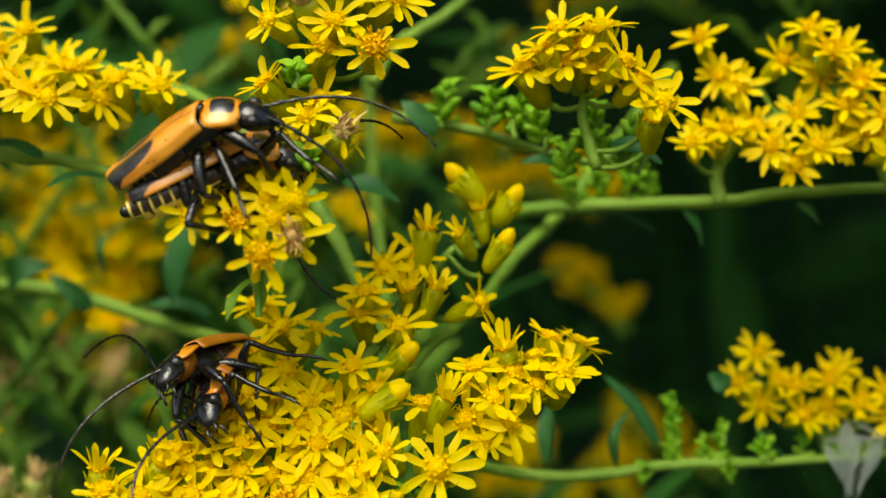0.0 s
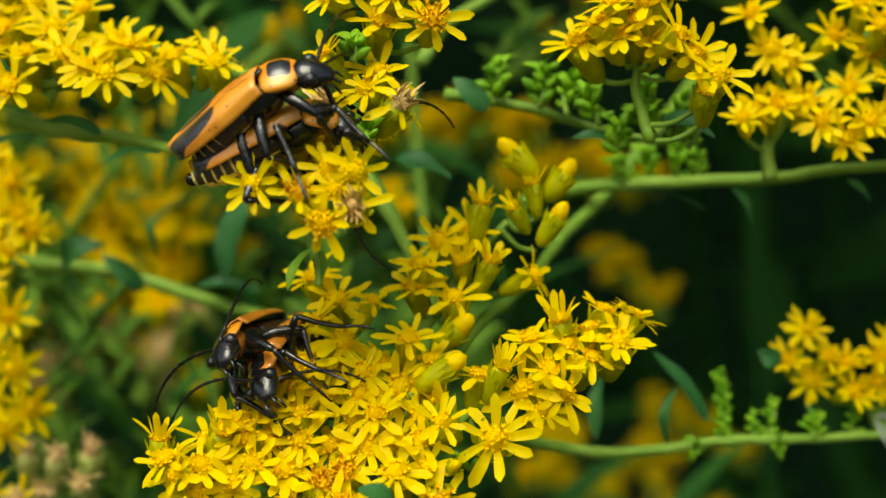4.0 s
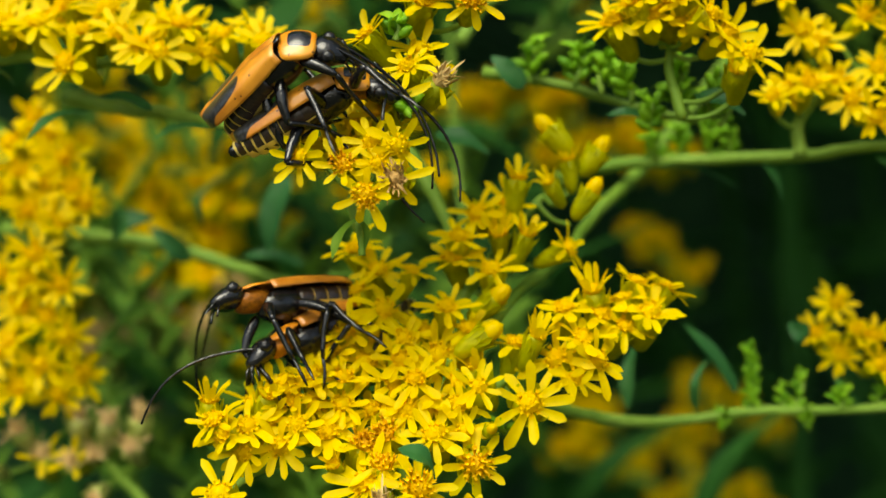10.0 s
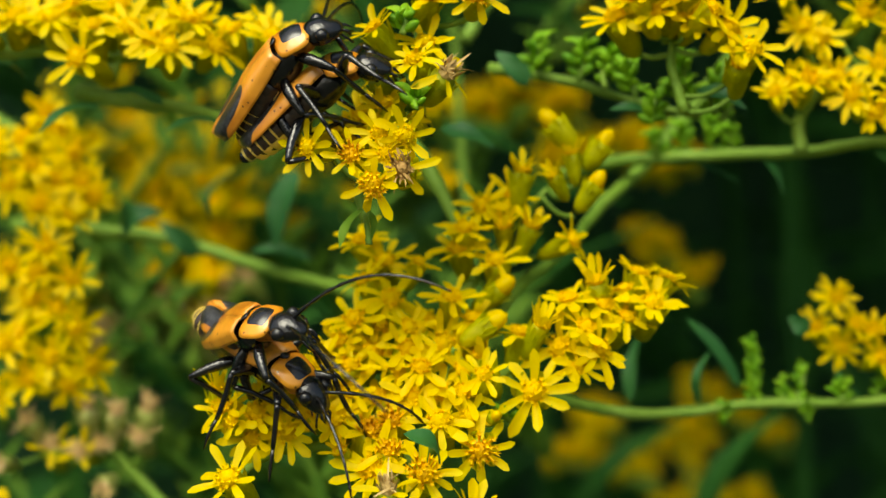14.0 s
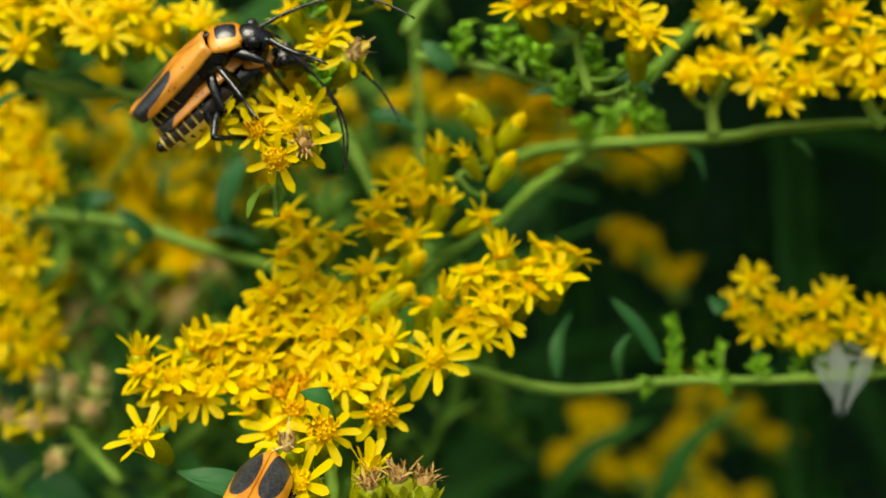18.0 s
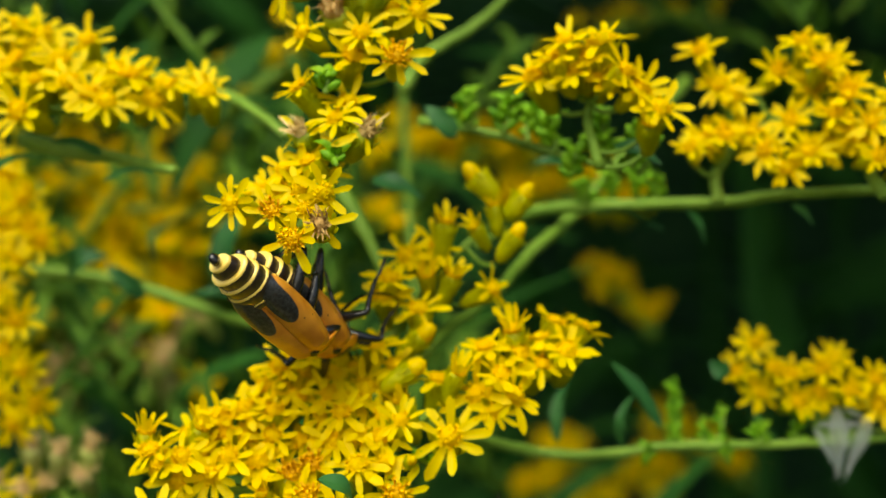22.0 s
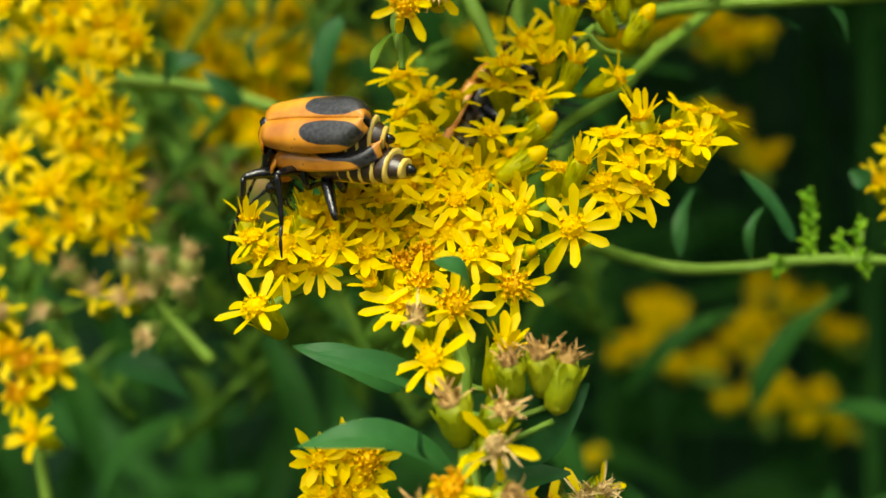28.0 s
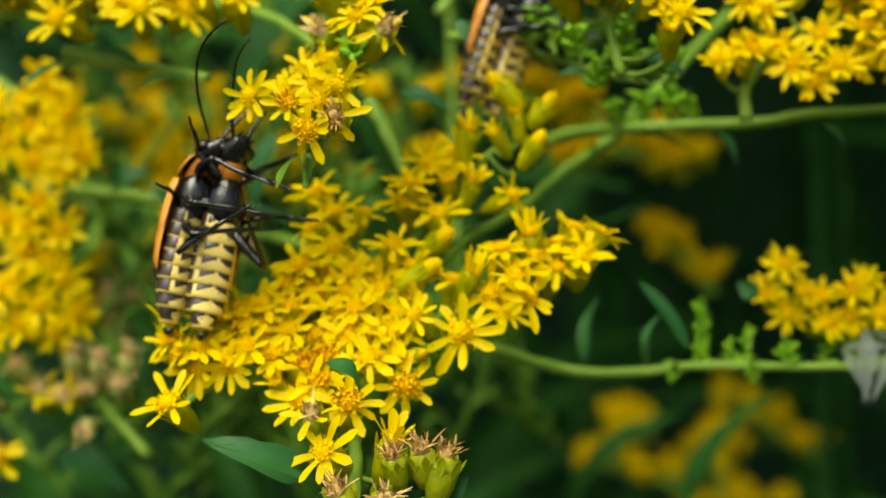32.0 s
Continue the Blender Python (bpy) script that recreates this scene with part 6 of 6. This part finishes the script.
    key_beetle(upper_female, [
        (0, -11.1, -4.2, 11.4, 26.1, -5.5, 13.8),
        (2, -11.1, -4.1, 11.4, 25.3, 0.7, 19.3),
        (3, -11.1, -4.1, 11.6, 24.9, 3.9, 22.1),
        (3.5, -11.1, -4.1, 11.6, 25, 4.5, 21.7),
        (5.5, -11.1, -4.3, 11.8, 25.8, 5, 20.1),
        (6, -11.1, -4.4, 11.8, 26, 4.9, 19.8),
        (7, -11.3, -4.3, 11.7, 24.7, 8.6, 19.8),
        (9, -11.6, -4.1, 11.7, 23.2, 13.8, 20),
        (10, -11.6, -4.2, 12, 28.8, 5.9, 15.9),
        (10.5, -11.5, -4.3, 12, 31, 5, 16.8),
        (11, -11.6, -4.3, 12.4, 27.3, 3.1, 19.8),
        (12, -12, -4.3, 12.3, 27.4, 4.3, 16.9),
        (13, -11.9, -4.2, 11.9, 28.6, 4.4, 14),
        (13.5, -12.1, -4.4, 11.7, 34.3, 9.7, 14),
        (14, -12.2, -4.6, 11.8, 39, 14.9, 16.1),
        (14.5, -11.9, -4.6, 11.5, 41.9, 11.2, 15.5),
        (16.5, -11.8, -4.6, 11.5, 45.1, 4.2, 15),
        (17, -12, -4.5, 11.3, 46, 0.4, 14.4),
        (17.5, -11.9, -4.5, 11.1, 44.1, -1.2, 15.2),
        (18, -11.9, -4.5, 11.2, 42.3, 0.2, 16),
        (18.5, -12.4, -4.3, 10.8, 30.4, 18, 21.6),
        (19, -12.6, -3.1, 9.9, 13.5, 25.8, 19.2),
        (19.5, -11.7, -5.1, 10, 2.6, 23.5, 38.1),
        (20, -11.4, -4.9, 10.2, -6.3, 21.3, 48.9),
        (20.5, -11.2, -4.6, 9.6, -33.4, 4.5, 67.1),
        (21, -11.5, -3.7, 7.8, -76.5, -8.3, 82.4),
        (21.5, -8.7, -2.3, 2.4, -51.7, -17.5, 86.2),
        (22, -7.4, -2.5, 2.4, -48, -46, 104),
        (22.5, -7.9, -2.4, 1.4, -57, -45, 98),
        (23, -7.0, -2.4, 1.0, -62, -45, 93),
        (23.5, -7.3, -2.4, -1.2, -64, -40, 92),
        (24, -7.5, -2.4, -0.5, -66, -26, 93),
        (24.5, -9.0, -3.0, -1.4, -84, -20, 91),
        (25, -9.0, -3.1, -1.1, -112, -34, 92),
        (25.5, -8.8, -2.8, -1.2, -138, -30, 96),
        (26, -11.1, -1.8, -0.2, -159, -26, 106),
        (26.5, -12.3, -1.8, -0.7, -168, -28, 112),
        (28.5, -13.2, -2, 0.3, -195, -28, 138),
        (28.75, -12.4, -1.8, 1.1, -222, -15, 60),
        (29, -12.4, -1.8, 1.1, -247, -46, -12),
        (29.5, -13.3, -1.5, 2.8, -264, 0, 5),
        (30, -14.4, -1.5, 2.4, -288, 0, -45),
        (30.5, -13.6, -1.5, 2.3, -280, 0, -50),
        (31, -14.3, -1.5, 2, -275, 0, -50),
        (31.5, -14.5, -1.5, 2.5, -272, 0, -50),
        (32, -14.3, -1.5, 2.1, -278, 0, -55),
    ], 2, [(0, 0.64, -4), (19, 0.66, -4), (20, 0.72, 10), (21, 0.88, -4), (21.5, 0.97, -14), (22.6, 0.97, -14), (24, 0.82, -8), (25, 0.86, 10), (25.5, 0.76, 15), (28.5, 0.76, 15), (29.5, 0.93, 0), (32, 0.95, 5)],
        [(0, 35, 31, 0), (3, 39, 24, 6), (6, 44, 27, 4), (9, 31, 23, 6), (11, 43, 27, 3), (13, 31, 28, -1), (14, 34, 27, 6), (17, 37, 33, -7), (18, 31, 28, -7), (19, 6, 21, 6), (20, 56, -14, -3), (21, 8, -3, -4), (22, 40, 0, 0), (28.5, 45, 0, 0), (29.5, 25, 0, 0), (32, 20, 0, 0)],
        {1: [(9, -3.4, -3.2, 7.3), (11, -5.7, -2.7, 6.6), (13, -6.9, 0.6, 12.6), (14, -6, 0.4, 11.1), (17, -6, 0.4, 14.6), (18, -3.4, -2.7, 10.5), (19, -2.5, -3.4, 8.4), (20, -3.5, -3.7, 4.8), (21, -5.2, -1.9, -0.2)],
         -1: [(0, -5.2, -2.9, 5.9), (3, -5.3, -2.9, 5.5), (6, -5.2, -3.2, 5.7), (9, -5.5, -3.7, 6.9), (13, -5.7, -3.5, 6.9), (14, -7.4, 0, 9.8), (17, -8.2, 0, 13.2), (18, -5.4, -3, 7.6), (19, -5.5, 0.4, 9), (20, -8.3, -0.2, 6.2), (21, -14.1, 1, 0.4)]})
    key_beetle(lower_male, [
        (0, -12.6, 2.5, 2.1, -154.9, 74.1, 188.9),
        (2, -13.9, 2.5, 2.3, -139, 75.1, 186.9),
        (3, -13.5, 2.5, 1.5, -131, 77.6, 185.9),
        (3.5, -13.5, 2.5, 1.6, -134.6, 77.3, 186.4),
        (5.5, -13.2, 2.5, 1.9, -149, 75.1, 188.5),
        (6, -13.2, 2.5, 2, -154.3, 74.2, 189.1),
        (7, -14, 2.5, 2.2, -146, 75.5, 188.7),
        (8, -13.8, 2.5, 2.8, -134.3, 76.2, 188.3),
        (9, -12.7, 2.2, 2.6, -164.3, 60, 194),
        (10, -13.3, 2, 2.1, -171.4, 48.7, 202.8),
        (11, -13.7, 2, 1.2, -179.1, 37.8, 207.3),
        (12, -14.7, 1.9, 0.1, -183.6, 34.2, 206.8),
        (13, -14.3, 1, 0.9, -184.3, 36, 207.7),
        (13.4, -15.4, 0, 0.4, -184, 55, 182),
        (13.6, -14.9, -2, -0.4, -170, 60, 160),
        (13.8, -15.5, -3, 0.5, -60, 72, 60),
        (14, -15.5, -3.7, -0.5, -1.7, 56.7, 48.5),
        (14.5, -12.8, -4.2, -2, 17.7, 35.3, 35.2),
        (16.5, -6.4, -5.8, -4.4, -0.4, 32.2, 43.6),
        (17, -6.3, -6.8, -4.6, -22.7, 37.7, 51.2),
        (17.5, -6.2, -7.8, -6.9, -76.4, 36.8, 75.1),
        (18, -8.4, -8.6, -12.4, -100, 48, 92),
        (19, -7.6, -9, -16.1, -112, -20, 95),
        (20, -6.4, -7, -16.5, -70, -30, 95),
        (22, -5.8, -1, -15.7, 10, -20, 120),
        (24, -5.6, 0, -13.2, 100, 0, -30),
        (25, -7.9, -0.5, -12.8, 120, 0, -30),
        (25.5, -9, -0.5, -12.1, 122, 0, -30),
        (26, -10.6, -0.5, -11.3, 125, 0, -30),
        (26.5, -11.8, 1, -9.3, 110, 0, -30),
        (27.5, -8.5, 9, -2.5, 70, 0, 10),
        (28.5, -5.1, 11, 9.4, 58, 0, -5),
        (29, -2.4, 11, 12.5, 45, 0, -5),
        (29.5, -4.5, 10, 14.1, 55, 0, -10),
        (30, -3.8, 10, 16.6, 90, 0, -10),
        (30.5, -1.8, 10, 18.4, 78, 0, -10),
        (31, -0.8, 10, 18.9, 84, 0, -12),
        (31.5, -0.5, 10, 19.8, 76, 0, -10),
        (32, 0.1, 10, 18.3, 72, 0, -10),
    ], 3, [(0, 0.8, 30), (9, 1.0, 15), (13, 1.05, 12), (14.5, 0.6, 20), (19, 0.62, 0), (24, 1, 0), (32, 1, 0)],
        [(0, 8, -3, -5), (3, 15, 0, -1), (6, 5, -3, -4), (8, 14, 1, 1), (9, 6, -3, -4), (10, -7, -1, -2), (11, 11, 0, -5), (12, 15, 2, -8), (13, 2, 1, -3), (14, 19, 1, 18), (17, 2, -6, -20), (17.5, 8, 0, 0), (32, 12, 0, 0)],
        {1: [(0, -17.2, -3.5, -3.8), (3, -16.6, 1.7, -1.5), (6, -17.8, 1.7, -2.5), (9, -18.4, 1.8, -2.2), (11, -19.5, 3, -2.5), (13, -20.1, 2.3, -1.9)],
         -1: [(0, -17.4, 1.8, 1.7), (3, -12.5, 2.7, 3.5), (6, -16.3, 2.3, 2), (9, -17.9, 2.3, 0.9), (11, -19.6, 3.4, -0.5), (13, -20.4, 2.6, -0.5)]})
    key_beetle(lower_female, [
        (0, -11.6, 3, 1.1, -102.6, 67.9, 147.6),
        (2, -11.9, 3, 1.3, -95.3, 66.6, 143.9),
        (3, -11.6, 3, 0.8, -90.2, 66.4, 142),
        (3.5, -11.8, 3, 0.9, -94.2, 66.6, 143.4),
        (5.5, -12.2, 3, 1, -110, 67.6, 149.1),
        (6, -12.4, 3, 1.2, -113.9, 67.8, 151.5),
        (7, -12.5, 3, 1.5, -105.8, 67.6, 149.3),
        (8, -12.3, 3, 1.9, -99.8, 65.5, 147.1),
        (9, -12.2, 2.8, 1, -139.8, 55.2, 167.3),
        (10, -11.9, 2.8, 0.6, -153.4, 44.6, 181.1),
        (11, -14, 2.8, -0.7, -162.8, 38.5, 193.8),
        (12, -13.7, 2.6, -1.5, -168.3, 34.6, 194.1),
        (13, -14, 1.7, -1.2, -166.6, 35.3, 194.8),
        (13.4, -14.5, 0.5, -1.7, -158, 48, 150),
        (13.6, -13.8, -1, -2.2, -150, 60, 160),
        (13.8, -13.8, -2, -1.2, -60, 70, 60),
        (14, -14.6, -2.9, -1.5, -33.7, 26.6, 40.5),
        (14.5, -10.4, -3.4, -3.0, -24, 20, 32),
        (16.5, -5.9, -4.5, -7, -19, 27.4, 6.7),
        (17, -6.8, -5, -7.6, -38.3, 35.3, 21.5),
        (17.5, -5.5, -6, -8.4, -77.5, 30.2, 43.7),
        (18, -7.6, -7.0, -13.6, -100, 42, 90),
        (19, -6.5, -7.5, -16.9, -110, -20, 95),
        (20, -5.5, -5, -17.5, -70, -30, 95),
        (22, -4.8, 1, -16.3, 10, -20, 120),
        (24, -4.6, 2, -14, 100, 0, -45),
        (25, -6.6, 1.5, -13.8, 118, 0, -45),
        (25.5, -7.9, 1.5, -13.2, 120, 0, -45),
        (26, -9.4, 1.5, -12.6, 122, 0, -45),
        (26.5, -10.9, 3, -10.2, 110, 0, -45),
        (27.5, -7.4, 11, -3, 70, 0, -20),
        (28.5, -3.2, 12, 8.5, 56, 0, -25),
        (29, -0.6, 12, 11.6, 46, 0, -30),
        (29.5, -1.5, 11, 12.6, 50, 0, -35),
        (30, -1.7, 11, 16.3, 92, 0, -45),
        (30.5, 0.4, 11, 17.9, 78, 0, -45),
        (31, 1, 11, 18.5, 85, 0, -45),
        (31.5, 1.4, 11, 19.4, 76, 0, -45),
        (32, 2, 11, 17.8, 71, 0, -40),
    ], 4, [(0, 0.8, 10), (9, 1.0, 10), (13, 1.05, 6), (14.5, 0.66, 10), (19, 0.7, 0), (24, 1, 0), (32, 1, 0)],
        [(0, 8, -1, -2), (3, 14, 0, 0), (6, -2, -2, -3), (8, 10, -3, -3), (9, 0, -3, -3), (10, 5, -3, -4), (11, 12, 1, -3), (12, 21, 0, -8), (13, 12, 0, -6), (14, 17, -1, 11), (17, -12, 3, 1), (17.5, 8, 0, 0), (32, 12, 0, 0)],
        {1: [(0, -14.8, 2.5, -1.4), (6, -17.8, 1.9, -2.6), (9, -19.1, -2.7, -3), (11, -22.1, -2.1, -6.8), (13, -23.2, -3.1, -4.9)],
         -1: [(3, -6.1, -0.4, -0.2), (6, -11.4, 3.7, -3.1), (9, -15.3, 3.5, -4.9), (11, -17.3, -0.2, -7.9), (13, -22.4, 2.6, -2.9)]})


motions()
